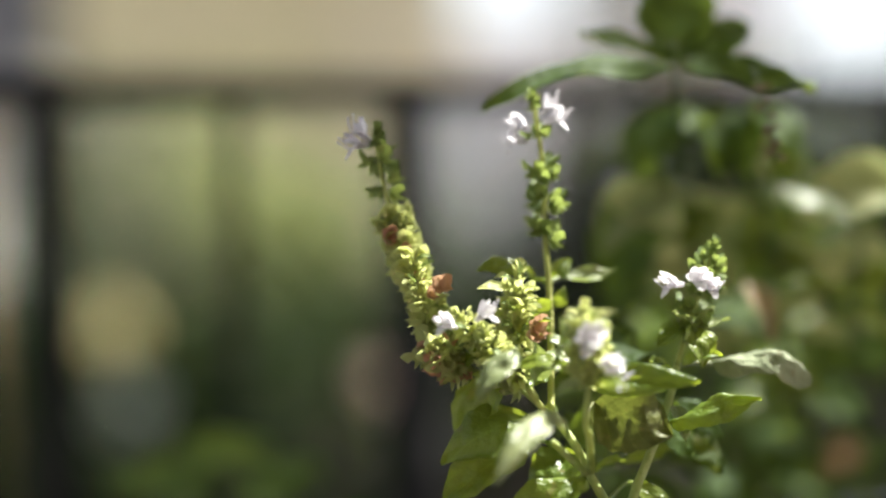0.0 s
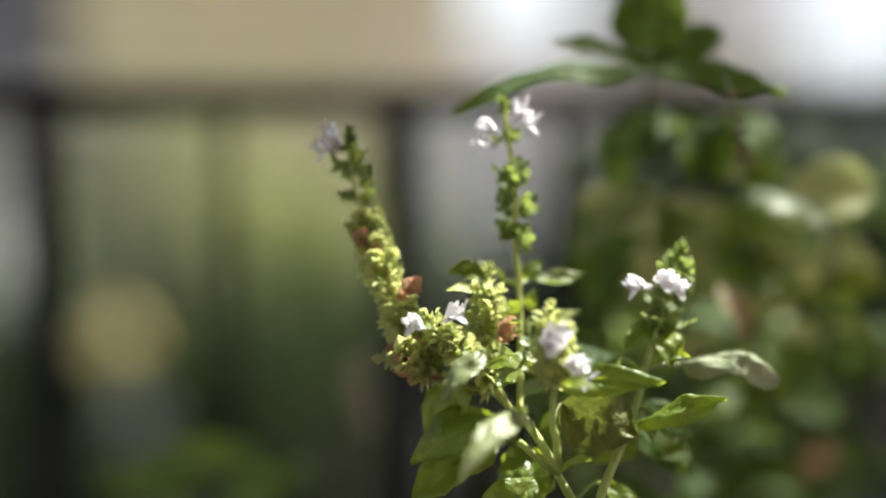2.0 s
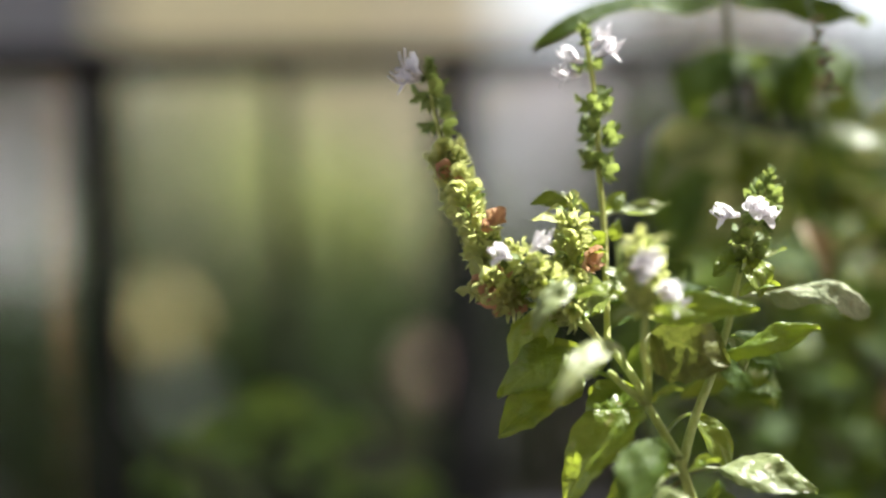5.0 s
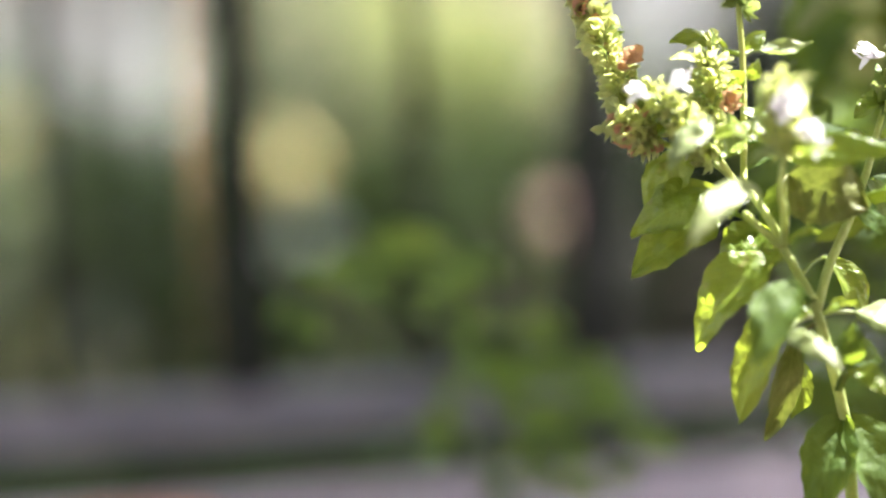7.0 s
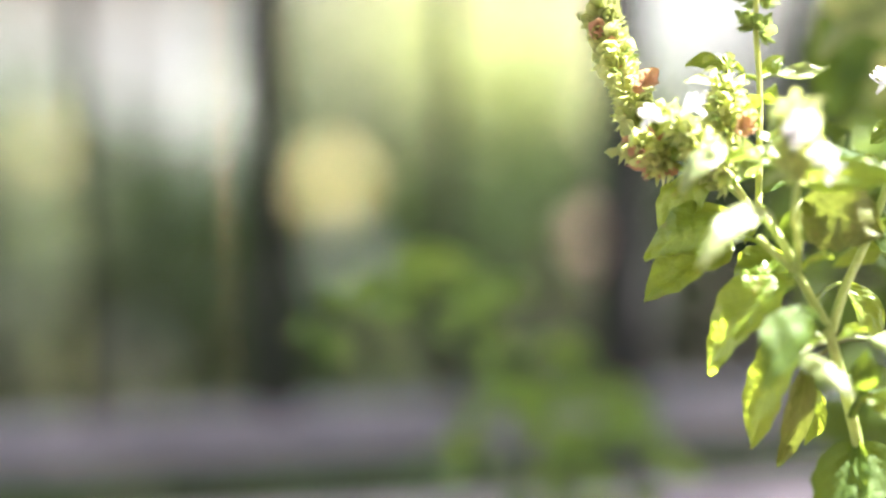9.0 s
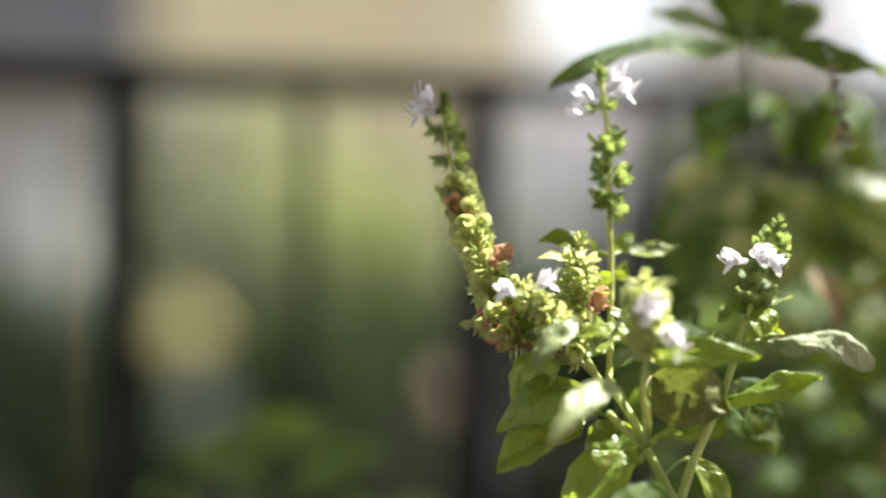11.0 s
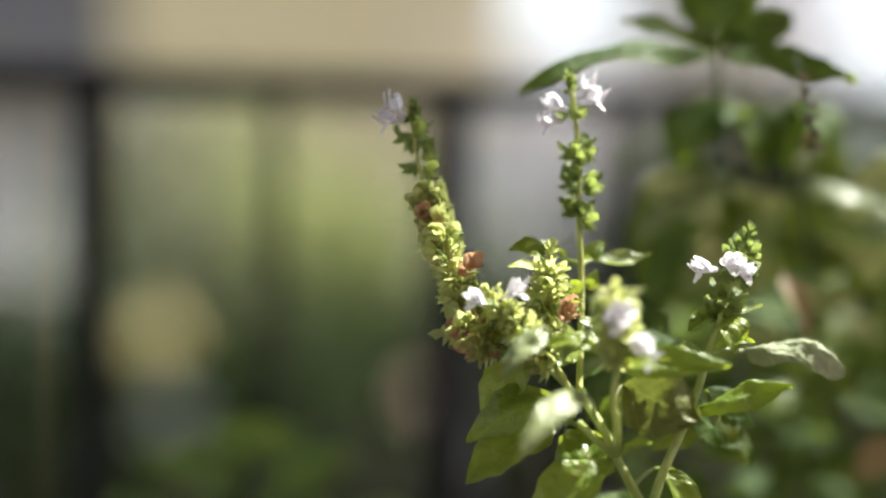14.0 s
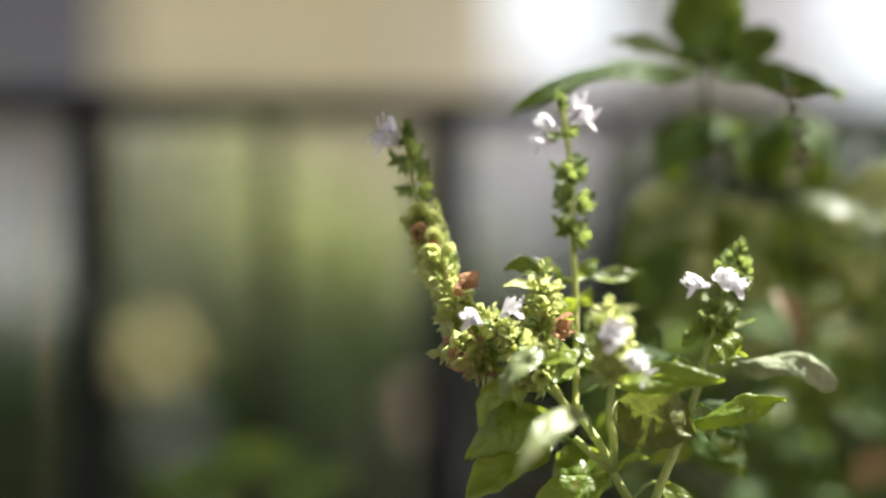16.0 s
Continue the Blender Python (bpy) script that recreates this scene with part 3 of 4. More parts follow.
def bough_blobs(seed, box_lo, box_hi, step, radii, count):
    rnd = random.Random(seed)
    return [((x + rnd.uniform(-0.3, 0.3) * step, y + rnd.uniform(-0.3, 0.3) * step, rnd.uniform(box_lo[2], box_hi[2])), radii, count)
            for x in np.arange(box_lo[0], box_hi[0], step) for y in np.arange(box_lo[1], box_hi[1], step)]


# unseen tree, added only for the shade and dapples it casts
crown = thing("added_shade_tree", (3.1, 2.4, -0.35), "unseen leafy tree added to shade the ledge and garden", "tree")
tubes("trunk", [([(3.1, 2.4, -0.37), (3.0, 2.4, 0.9), (2.6, 1.9, 1.7), (1.3, 1.25, 2.15), (-0.6, 1.1, 2.2)], 0.09, 0.02),
                ([(3.0, 2.4, 0.9), (2.6, 3.2, 2.2), (1.2, 3.8, 2.8), (-1.4, 4.0, 3.0)], 0.06, 0.02)], BARK, crown)
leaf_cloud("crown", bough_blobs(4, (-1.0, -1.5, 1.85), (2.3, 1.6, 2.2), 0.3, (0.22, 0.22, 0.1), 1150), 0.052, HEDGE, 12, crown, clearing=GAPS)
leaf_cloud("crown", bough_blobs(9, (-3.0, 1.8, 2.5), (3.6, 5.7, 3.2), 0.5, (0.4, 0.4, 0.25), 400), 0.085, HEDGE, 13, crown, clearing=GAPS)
border = leaf_cloud("garden_border", [((x, 7.2 + 0.3 * math.sin(5 * x), 0.0 + 0.1 * math.sin(7 * x)), (0.34, 0.35, 0.85), 420) for x in np.arange(-2.4, 0.2, 0.28)]
                    + [((x, 7.1 + 0.2 * math.sin(4 * x), 0.5 + 0.12 * math.sin(9 * x)), (0.24, 0.3, 0.55), 170) for x in np.arange(-1.979, -0.945, 0.22)], 0.1, BORDER, 15)
tagged(border, "loose olive green garden border before the house", "shrub", kind="stuff")
far_tree = thing("garden_tree", (2.116, 12.0, -0.35), "distant garden tree with a thin airy crown", "tree")
tubes("trunk", [([(2.116, 12.0, -0.36), (2.095, 12.0, 1.2), (1.829, 12.0, 2.4), (1.706, 12.0, 3.2)], 0.07, 0.02),
                ([(2.095, 12.0, 1.2), (2.321, 12.1, 1.9), (2.362, 12.1, 2.8)], 0.04, 0.015)], BARK, far_tree)
leaf_cloud("crown", [((1.958, 12.0, 2.572), (0.62, 0.5, 0.36), 150), ((1.759, 12.0, 2.078), (0.45, 0.5, 0.4), 110), ((2.172, 12.0, 1.878), (0.45, 0.5, 0.45), 110), ((1.889, 12.0, 1.423), (0.5, 0.5, 0.4), 120), ((2.325, 12.0, 2.864), (0.5, 0.5, 0.4), 90), ((2.612, 12.0, 2.949), (0.45, 0.5, 0.4), 70), ((1.421, 12.0, 2.893), (0.5, 0.5, 0.35), 90), ((2.800, 12.0, 0.982), (0.5, 0.5, 0.4), 110)], 0.15, BORDER, 18, far_tree)
trunk = tubes("young_tree", [([(-0.865, 4.0, -0.36), (-0.859, 4.0, 0.4), (-0.868, 4.02, 0.8)], 0.017, 0.014)], BARK, None)
tagged(trunk, "slender lopped orange-brown tree trunk behind the railing", "tree")


# ---- the flowering basil ----
basil = thing("basil_plant", (0.085, 0.55, 0.252), "flowering green basil plant with white blossoms", "plant")
tubes("stem", [([(0.085, 0.55, 0.248), (0.0801, 0.5500, 0.3083), (0.0782, 0.5500, 0.3237), (0.0714, 0.5480, 0.3498), (0.0685, 0.5470, 0.3594)], 0.00237, 0.00178),
               ([(0.0685, 0.5470, 0.3594), (0.0644, 0.5500, 0.3675), (0.0592, 0.5520, 0.3771)], 0.0019, 0.0015),
               ([(0.0694, 0.5470, 0.3566), (0.0746, 0.5530, 0.3707), (0.0823, 0.5620, 0.3844), (0.0894, 0.5700, 0.3991), (0.0928, 0.5730, 0.4106)], 0.0018, 0.0013),
               ([(0.0592, 0.5520, 0.3776), (0.0546, 0.5500, 0.3867), (0.0500, 0.5550, 0.3938), (0.0472, 0.5600, 0.3971)], 0.0017, 0.0012),
               ([(0.0582, 0.5520, 0.3776), (0.0494, 0.5480, 0.3860), (0.0463, 0.5450, 0.3892)], 0.0014, 0.001),
               ([(0.0595, 0.5500, 0.3783), (0.0579, 0.5383, 0.3908), (0.0565, 0.5349, 0.3967), (0.0574, 0.5329, 0.4106)], 0.0015, 0.0011)],
      STEM, basil, "pale green square stem")

# spikes
s1 = spike(basil, [(0.0459, 0.5600, 0.3971), (0.0363, 0.5630, 0.4058), (0.0229, 0.5670, 0.4108), (0.0134, 0.5690, 0.4184), (0.0079, 0.5720, 0.4283), (0.0045, 0.5740, 0.4391), (-0.0002, 0.5760, 0.4500), (-0.0034, 0.5790, 0.4617), (-0.0050, 0.5800, 0.4654)],
           [0.29 + 0.029 * k for k in range(24)], "ripe", per=6, seed=3, tip=False, dry=0.04, size=0.78)
s1b = spike(basil, [(-0.0050, 0.5800, 0.4654), (-0.0073, 0.5800, 0.4740), (-0.0089, 0.5800, 0.4829), (-0.0091, 0.5800, 0.4913)], [0.38, 0.70, 0.97], "green", stem_r=(0.0007, 0.0006), per=4, seed=5, tip=True, size=0.86)
bloom(basil, s1b, (-0.0124, 0.5780, 0.4900), (-1, -0.3, -0.15), 1.1, 0)
bloom(basil, s1b, (-0.0120, 0.5780, 0.4908), (-0.75, -0.3, 0.55), 1.1, 1)
for u in ((0.0091, 0.5660, 0.4398), (0.0068, 0.5680, 0.4376), (0.0115, 0.5680, 0.4403), (-0.0067, 0.5750, 0.4581), (-0.0073, 0.5760, 0.4566), (0.0028, 0.5660, 0.4188), (0.0132, 0.5620, 0.4099), (0.0150, 0.5620, 0.4103), (0.0053, 0.5660, 0.4198)):
    dry_cup(basil, s1, u, (0.4, -0.9, 0.1), 0.7, int(u[0] * 1e4))
s1c = spike(basil, [(0.0208, 0.5620, 0.4118), (0.0130, 0.5600, 0.4158), (0.0056, 0.5600, 0.4205)], [0.25, 0.4, 0.55, 0.7, 0.85, 0.97], "ripe", stem_r=(0.0008, 0.0006), per=6, seed=6, tip=False, size=0.8, dry=0.04)
s2 = spike(basil, [(0.0451, 0.5580, 0.3979), (0.0362, 0.5560, 0.4098), (0.0291, 0.5550, 0.4175), (0.0185, 0.5530, 0.4290)], [0.33 + 0.058 * k for k in range(12)], "ripe", per=6, seed=9, size=0.78)
bloom(basil, s2, (0.0218, 0.5500, 0.4295), (0.7, -0.5, 0.35), 1.0, 1)
bloom(basil, s2, (0.0156, 0.5500, 0.4272), (-0.75, -0.6, 0.2), 0.95, 2)
s3 = spike(basil, [(0.0431, 0.5650, 0.4015), (0.0360, 0.5660, 0.4130), (0.0365, 0.5680, 0.4284), (0.0382, 0.5700, 0.4430)], [0.3, 0.37, 0.44, 0.52, 0.6, 0.67, 0.74, 0.81, 0.88, 0.94], "ripe", per=6, seed=14, size=0.8)
for u in ((0.0399, 0.5600, 0.4235), (0.0419, 0.5620, 0.4248)):
    dry_cup(basil, s3, u, (0.6, -0.7, 0.1), 0.9, int(u[0] * 1e4))
s4 = spike(basil, [(0.0477, 0.5620, 0.3969), (0.0489, 0.5720, 0.4146), (0.0496, 0.5800, 0.4379), (0.0486, 0.5830, 0.4578), (0.0488, 0.5850, 0.4779), (0.0460, 0.5850, 0.5029)],
           [0.60, 0.63, 0.705, 0.73, 0.815, 0.84, 0.93], "green", per=4, seed=21, size=0.82, stem_r=(0.0013, 0.0009))
bloom(basil, s4, (0.0490, 0.5830, 0.4967), (0.8, -0.4, 0.1), 1.05, 0)
bloom(basil, s4, (0.0478, 0.5830, 0.4993), (0.75, -0.3, 0.55), 1.0, 1)
bloom(basil, s4, (0.0444, 0.5830, 0.4947), (-0.85, -0.4, 0.1), 1.0, 2)
bloom(basil, s4, (0.0436, 0.5850, 0.4903), (-0.9, -0.1, -0.1), 0.95, 1)
s5 = spike(basil, [(0.0574, 0.5329, 0.4106), (0.0576, 0.5320, 0.4207), (0.0569, 0.5320, 0.4307)], [0.05, 0.2, 0.35, 0.5, 0.62, 0.75, 0.88], "ripe", per=6, seed=31, size=0.8)
bloom(basil, s5, (0.0572, 0.5280, 0.4227), (0.1, -0.9, 0.35), 1.05, 2)
bloom(basil, s5, (0.0584, 0.5280, 0.4209), (-0.4, -0.9, 0.2), 1.0, 0)
bloom(basil, s5, (0.0598, 0.5280, 0.4164), (0.6, -0.8, -0.2), 1.0, 1)
bloom(basil, s5, (0.0611, 0.5300, 0.4135), (0.8, -0.5, -0.35), 0.95, 0)
s6 = spike(basil, [(0.0928, 0.5730, 0.4106), (0.0978, 0.5740, 0.4263), (0.1029, 0.5750, 0.4390), (0.1063, 0.5750, 0.4498)], [0.3, 0.45, 0.6, 0.72, 0.83, 0.93], "green", per=6, seed=41, size=0.78)
bloom(basil, s6, (0.0987, 0.5680, 0.4401), (0.1, -0.95, 0.1), 0.95, 1)
bloom(basil, s6, (0.1017, 0.5680, 0.4382), (0.45, -0.8, -0.1), 0.85, 2)
bloom(basil, s6, (0.0952, 0.5700, 0.4391), (-0.9, -0.3, -0.05), 1.05, 0)

# pale pointed bracts that stand out between the calyces
bract = random.Random(58)
for axis_of, foot, head, count in ((s2, (0.0360, 0.5530, 0.4100), (0.0175, 0.5500, 0.4295), 26), (s3, (0.0358, 0.5620, 0.4133), (0.0380, 0.5660, 0.4436), 24), (s5, (0.0571, 0.5300, 0.4099), (0.0566, 0.5290, 0.4317), 22),
                                   (s1, (0.0217, 0.5620, 0.4122), (0.0093, 0.5670, 0.4255), 18), (s1, (0.0093, 0.5670, 0.4255), (-0.0004, 0.5720, 0.4500), 22)):
    for k in range(count):
        c = Vector(foot).lerp(Vector(head), (k + bract.random()) / count)
        way = Vector((bract.uniform(-1, 1), bract.uniform(-0.9, 0.1), bract.uniform(-0.3, 0.7))).normalized()
        size = bract.uniform(0.0045, 0.0075)
        leaf(axis_of, c + way * 0.003, c + way * (0.003 + size), size * 0.5, (bract.uniform(-0.3, 0.5), -0.5, 0.8), 0.12, 0.4, material=CALYX_PALE if bract.random() < 0.7 else CALYX, seed=700 + k, name="bract")

# leaves of the upper tiers
leaf(basil, (0.0354, 0.5460, 0.4147), (0.0531, 0.5360, 0.4115), 0.0095, (0.05, -0.5, 0.85), 0.14, 0.3, root=(0.0327, 0.5560, 0.4096))
leaf(basil, (0.0488, 0.5320, 0.3973), (0.0243, 0.4930, 0.3872), 0.0115, (-0.1, -0.6, 0.8), 0.2, -0.6, root=(0.0520, 0.5500, 0.3900), material=PALE_LEAF, curl=0.1, pucker=1.5)
leaf(basil, (0.0419, 0.5620, 0.3950), (0.0098, 0.5600, 0.3804), 0.022, (-0.2, -0.75, 0.6), 0.12, 0.15, root=(0.0468, 0.5600, 0.3969), seed=2)
leaf(basil, (0.0393, 0.5650, 0.3870), (0.0095, 0.5550, 0.3673), 0.02, (-0.3, -0.8, 0.5), 0.1, 0.2, root=(0.0495, 0.5500, 0.3858), seed=3)
leaf(basil, (0.0318, 0.5700, 0.4108), (0.0156, 0.5680, 0.3847), 0.018, (-0.6, -0.75, 0.35), 0.1, 0.2, root=(0.0353, 0.5630, 0.4103), seed=4)
leaf(basil, (0.0344, 0.5380, 0.4204), (0.0206, 0.5280, 0.4046), 0.0105, (-0.3, -0.7, 0.65), 0.14, -0.3, root=(0.0367, 0.5520, 0.4127), material=PALE_LEAF, seed=5, pucker=2.0)
leaf(basil, (0.0384, 0.5530, 0.3949), (0.0330, 0.5480, 0.3851), 0.007, (-0.5, -0.3, 0.8), 0.1, -0.3, material=PALE_LEAF, seed=6)
leaf(basil, (0.0570, 0.5680, 0.3818), (0.0393, 0.5660, 0.3669), 0.019, (-0.1, -0.8, 0.6), 0.1, 0.2, root=(0.0589, 0.5530, 0.3775), seed=7)
leaf(basil, (0.0471, 0.5280, 0.4201), (0.0477, 0.5220, 0.4318), 0.0052, (0.25, -0.5, 0.8), 0.08, 0.3, root=(0.0493, 0.5530, 0.4126), material=PALE_LEAF, seed=8)
leaf(basil, (0.0414, 0.5550, 0.4175), (0.0544, 0.5480, 0.4145), 0.009, (0, -0.4, 0.9), 0.12, -0.2, material=PALE_LEAF, seed=9)
leaf(basil, (0.0597, 0.5480, 0.4070), (0.0943, 0.5360, 0.4091), 0.0125, (0.05, -0.75, 0.65), 0.12, -0.35, root=(0.0584, 0.5470, 0.4030), seed=10, twist=0.4)
leaf(basil, (0.0611, 0.5530, 0.4006), (0.0869, 0.5480, 0.3898), 0.026, (0.1, -0.97, 0.0), 0.06, 0.15, root=(0.0577, 0.5470, 0.3955), material=OLD_LEAF, seed=11)
leaf(basil, (0.0875, 0.5550, 0.3927), (0.1170, 0.5500, 0.4014), 0.0125, (0, -0.6, 0.8), 0.14, -0.9, root=(0.0830, 0.5600, 0.3866), seed=12, wave=0.2, twist=0.3, pucker=3.0)
leaf(basil, (0.1062, 0.5780, 0.4110), (0.1424, 0.5780, 0.4074), 0.0135, (0.05, -0.35, 0.95), 0.17, -1.3, wave=0.24, root=(0.0929, 0.5740, 0.4105), material=CURLED_LEAF, seed=13, curl=0.12, pucker=3.5)
leaf(basil, (0.0603, 0.5820, 0.4100), (0.0883, 0.5920, 0.4130), 0.015, (0, -0.5, 0.85), 0.1, 0.25, root=(0.0489, 0.5720, 0.4107), material=SHADE_LEAF, seed=14)
leaf(basil, (0.0558, 0.5870, 0.4418), (0.0747, 0.5900, 0.4446), 0.0085, (0.1, -0.55, 0.8), -0.1, 0.4, root=(0.0497, 0.5810, 0.4403), material=PALE_LEAF, seed=15)
leaf(basil, (0.0447, 0.5860, 0.4422), (0.0242, 0.5750, 0.4455), 0.0125, (-0.1, -0.6, 0.8), 0.12, 0.25, root=(0.0497, 0.5810, 0.4399), seed=16)
leaf(basil, (0.0508, 0.5850, 0.4418), (0.0583, 0.5880, 0.4482), 0.007, (0.3, -0.8, 0.4), 0.1, 0.3, seed=17)
leaf(basil, (0.0514, 0.5820, 0.4319), (0.0553, 0.5820, 0.4389), 0.006, (0.5, -0.8, 0.2), 0.1, 0.3, seed=18)
leaf(basil, (0.0498, 0.5780, 0.4261), (0.0396, 0.5700, 0.4342), 0.011, (-0.2, -0.8, 0.5), 0.1, 0.2, seed=19)
leaf(basil, (0.0967, 0.5730, 0.4243), (0.1112, 0.5700, 0.4272), 0.0085, (0.1, -0.3, 0.95), -0.08, 0.4, seed=20, material=PALE_LEAF)
leaf(basil, (0.0971, 0.5720, 0.4234), (0.0851, 0.5680, 0.4187), 0.011, (-0.3, -0.6, 0.7), 0.12, 0.3, seed=21)
leaf(basil, (0.0981, 0.5700, 0.4245), (0.0996, 0.5620, 0.4104), 0.0125, (0.3, -0.85, 0.3), 0.15, 0.3, seed=22)
leaf(basil, (0.0952, 0.5700, 0.4245), (0.0910, 0.5620, 0.4296), 0.009, (0.0, -0.4, 0.9), 0.12, 0.2, seed=23, material=PALE_LEAF)
leaf(basil, (0.0923, 0.5760, 0.4084), (0.0797, 0.5850, 0.3998), 0.013, (0, -0.5, 0.85), 0.1, 0.2, material=SHADE_LEAF, seed=24)
leaf(basil, (0.0879, 0.5800, 0.3863), (0.1016, 0.5900, 0.3771), 0.011, (0.3, -0.7, 0.6), 0.1, -0.3, material=SHADE_LEAF, seed=25)
leaf(basil, (0.0679, 0.5700, 0.3991), (0.0823, 0.5750, 0.3947), 0.009, (0, -0.4, 0.9), 0.15, -0.3, material=PALE_LEAF, seed=26)

# pale leaflets that crowd the foot of the spikes
crowd = random.Random(63)
for k, (foot, reach) in enumerate((((0.0439, 0.5580, 0.4078), 0.018), ((0.0467, 0.5620, 0.4113), 0.017), 
                                   ((0.0430, 0.5630, 0.4142), 0.015), ((0.0509, 0.5650, 0.4169), 0.015), ((0.0320, 0.5570, 0.4088), 0.014), 
                                   ((0.0285, 0.5630, 0.4055), 0.016), ((0.0480, 0.5660, 0.4208), 0.012))):
    c = Vector(foot)
    way = Vector((crowd.uniform(-1, 1), crowd.uniform(-0.6, 0.2), crowd.uniform(-0.5, 0.6))).normalized()
    leaf(basil, c, c + way * reach, reach * crowd.uniform(0.45, 0.65), (crowd.uniform(-0.2, 0.4), -0.6, 0.75), 0.15, crowd.uniform(-0.4, 0.4), material=(PALE_LEAF, LEAF, CALYX_PALE)[k % 3], seed=800 + k)

# small inner leaves among the stems, about half in the shade-dark colour
inner = random.Random(31)
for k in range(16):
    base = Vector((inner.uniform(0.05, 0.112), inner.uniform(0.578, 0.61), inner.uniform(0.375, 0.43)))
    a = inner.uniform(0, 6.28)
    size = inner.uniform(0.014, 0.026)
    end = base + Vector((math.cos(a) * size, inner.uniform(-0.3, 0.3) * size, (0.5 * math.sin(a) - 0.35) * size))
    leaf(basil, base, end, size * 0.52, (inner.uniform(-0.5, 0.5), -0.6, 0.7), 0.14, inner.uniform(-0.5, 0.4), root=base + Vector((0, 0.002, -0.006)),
         material=LEAF if inner.random() < 0.5 else SHADE_LEAF, seed=400 + k)
for k, (at, way, size, skin) in enumerate((
        ((0.0344, 0.5580, 0.4116), (-0.7, -0.3, -0.2), 0.012, PALE_LEAF), ((0.0371, 0.5620, 0.4267), (0.8, -0.2, 0.1), 0.01, LEAF), ((0.0352, 0.5620, 0.4383), (-0.8, -0.3, 0.1), 0.011, CALYX_PALE),
        ((0.0559, 0.5199, 0.4107), (0.8, -0.3, -0.1), 0.012, LEAF), ((0.0553, 0.5199, 0.4115), (-0.8, -0.3, -0.3), 0.01, PALE_LEAF), ((0.0561, 0.5170, 0.4286), (0.7, -0.4, 0.5), 0.008, CALYX_PALE),
        ((0.0587, 0.5480, 0.3781), (0.7, -0.4, 0.3), 0.012, LEAF), ((0.0587, 0.5480, 0.3774), (-0.6, -0.5, -0.5), 0.016, LEAF),
        ((0.0895, 0.5650, 0.3995), (0.2, -0.5, -0.8), 0.014, PALE_LEAF), ((0.0910, 0.5680, 0.4090), (-0.6, -0.5, 0.3), 0.012, LEAF), ((0.0923, 0.5700, 0.4108), (0.8, -0.4, 0.2), 0.015, LEAF),
        ((0.0687, 0.5420, 0.3584), (-0.7, -0.4, -0.3), 0.012, LEAF), ((0.0689, 0.5400, 0.3559), (0.7, -0.4, 0.3), 0.012, LEAF), ((0.0236, 0.5600, 0.4210), (-0.4, -0.6, -0.6), 0.009, LEAF))):
    at, way = Vector(at), Vector(way).normalized()
    leaf(basil, at + way * 0.002, at + way * (size + 0.002), size * 0.55, (0.1, -0.5, 0.85), 0.12, 0.3, material=skin, seed=440 + k)

# leaves of the lower tiers, the shaded ones painted dark
leaf(basil, (0.0556, 0.5530, 0.3756), (0.0302, 0.5480, 0.3438), 0.0215, (-0.45, -0.75, 0.5), 0.14, 0.2, root=(0.0601, 0.5520, 0.3764), seed=31)
leaf(basil, (0.0583, 0.5500, 0.3591), (0.0440, 0.5460, 0.3192), 0.0165, (-0.4, -0.85, 0.35), 0.1, 0.2, root=(0.0685, 0.5470, 0.3585), seed=32)
leaf(basil, (0.0587, 0.5280, 0.3689), (0.0453, 0.5120, 0.3450), 0.0165, (-0.3, -0.93, 0.15), 0.1, 0.2, root=(0.0668, 0.5450, 0.3598), material=SHADE_LEAF, seed=33)
leaf(basil, (0.0625, 0.5500, 0.3467), (0.0537, 0.5500, 0.3104), 0.0105, (0.2, -0.85, 0.4), 0.12, 0.35, root=(0.0704, 0.5470, 0.3528), material=OLD_LEAF, seed=34, curl=0.15)
leaf(basil, (0.0579, 0.5280, 0.3530), (0.0723, 0.5120, 0.3425), 0.0095, (0.1, -0.55, 0.8), 0.14, -0.3, root=(0.0675, 0.5450, 0.3551), material=PALE_LEAF, seed=35)
leaf(basil, (0.0784, 0.5400, 0.3390), (0.0793, 0.5350, 0.3544), 0.0095, (0.1, -0.9, 0.3), 0.08, 0.2, root=(0.0760, 0.5480, 0.3298), material=SHADE_LEAF, seed=36)
leaf(basil, (0.0793, 0.5400, 0.3381), (0.0892, 0.5300, 0.3317), 0.0095, (0.1, -0.7, 0.6), 0.12, 0.2, root=(0.0770, 0.5480, 0.3298), seed=37)
leaf(basil, (0.0820, 0.5500, 0.3550), (0.1134, 0.5450, 0.3475), 0.0185, (0.15, -0.6, 0.75), 0.16, -0.3, root=(0.0700, 0.5470, 0.3547), seed=38, material=PALE_LEAF)
leaf(basil, (0.0782, 0.5500, 0.3221), (0.0675, 0.5400, 0.2871), 0.0195, (-0.25, -0.9, 0.25), 0.13, 0.25, root=(0.0786, 0.5500, 0.3233), material=SHADE_LEAF, seed=39)
leaf(basil, (0.0804, 0.5520, 0.3213), (0.0913, 0.5400, 0.2879), 0.0195, (0.35, -0.85, 0.3), 0.12, 0.25, root=(0.0786, 0.5500, 0.3233), material=SHADE_LEAF, seed=40)
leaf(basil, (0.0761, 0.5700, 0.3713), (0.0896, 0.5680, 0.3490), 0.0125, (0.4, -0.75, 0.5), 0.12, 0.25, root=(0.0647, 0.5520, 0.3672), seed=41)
leaf(basil, (0.0599, 0.5650, 0.3712), (0.0457, 0.5750, 0.3682), 0.02, (-0.2, -0.7, 0.6), 0.12, 0.2, material=SHADE_LEAF, seed=42)
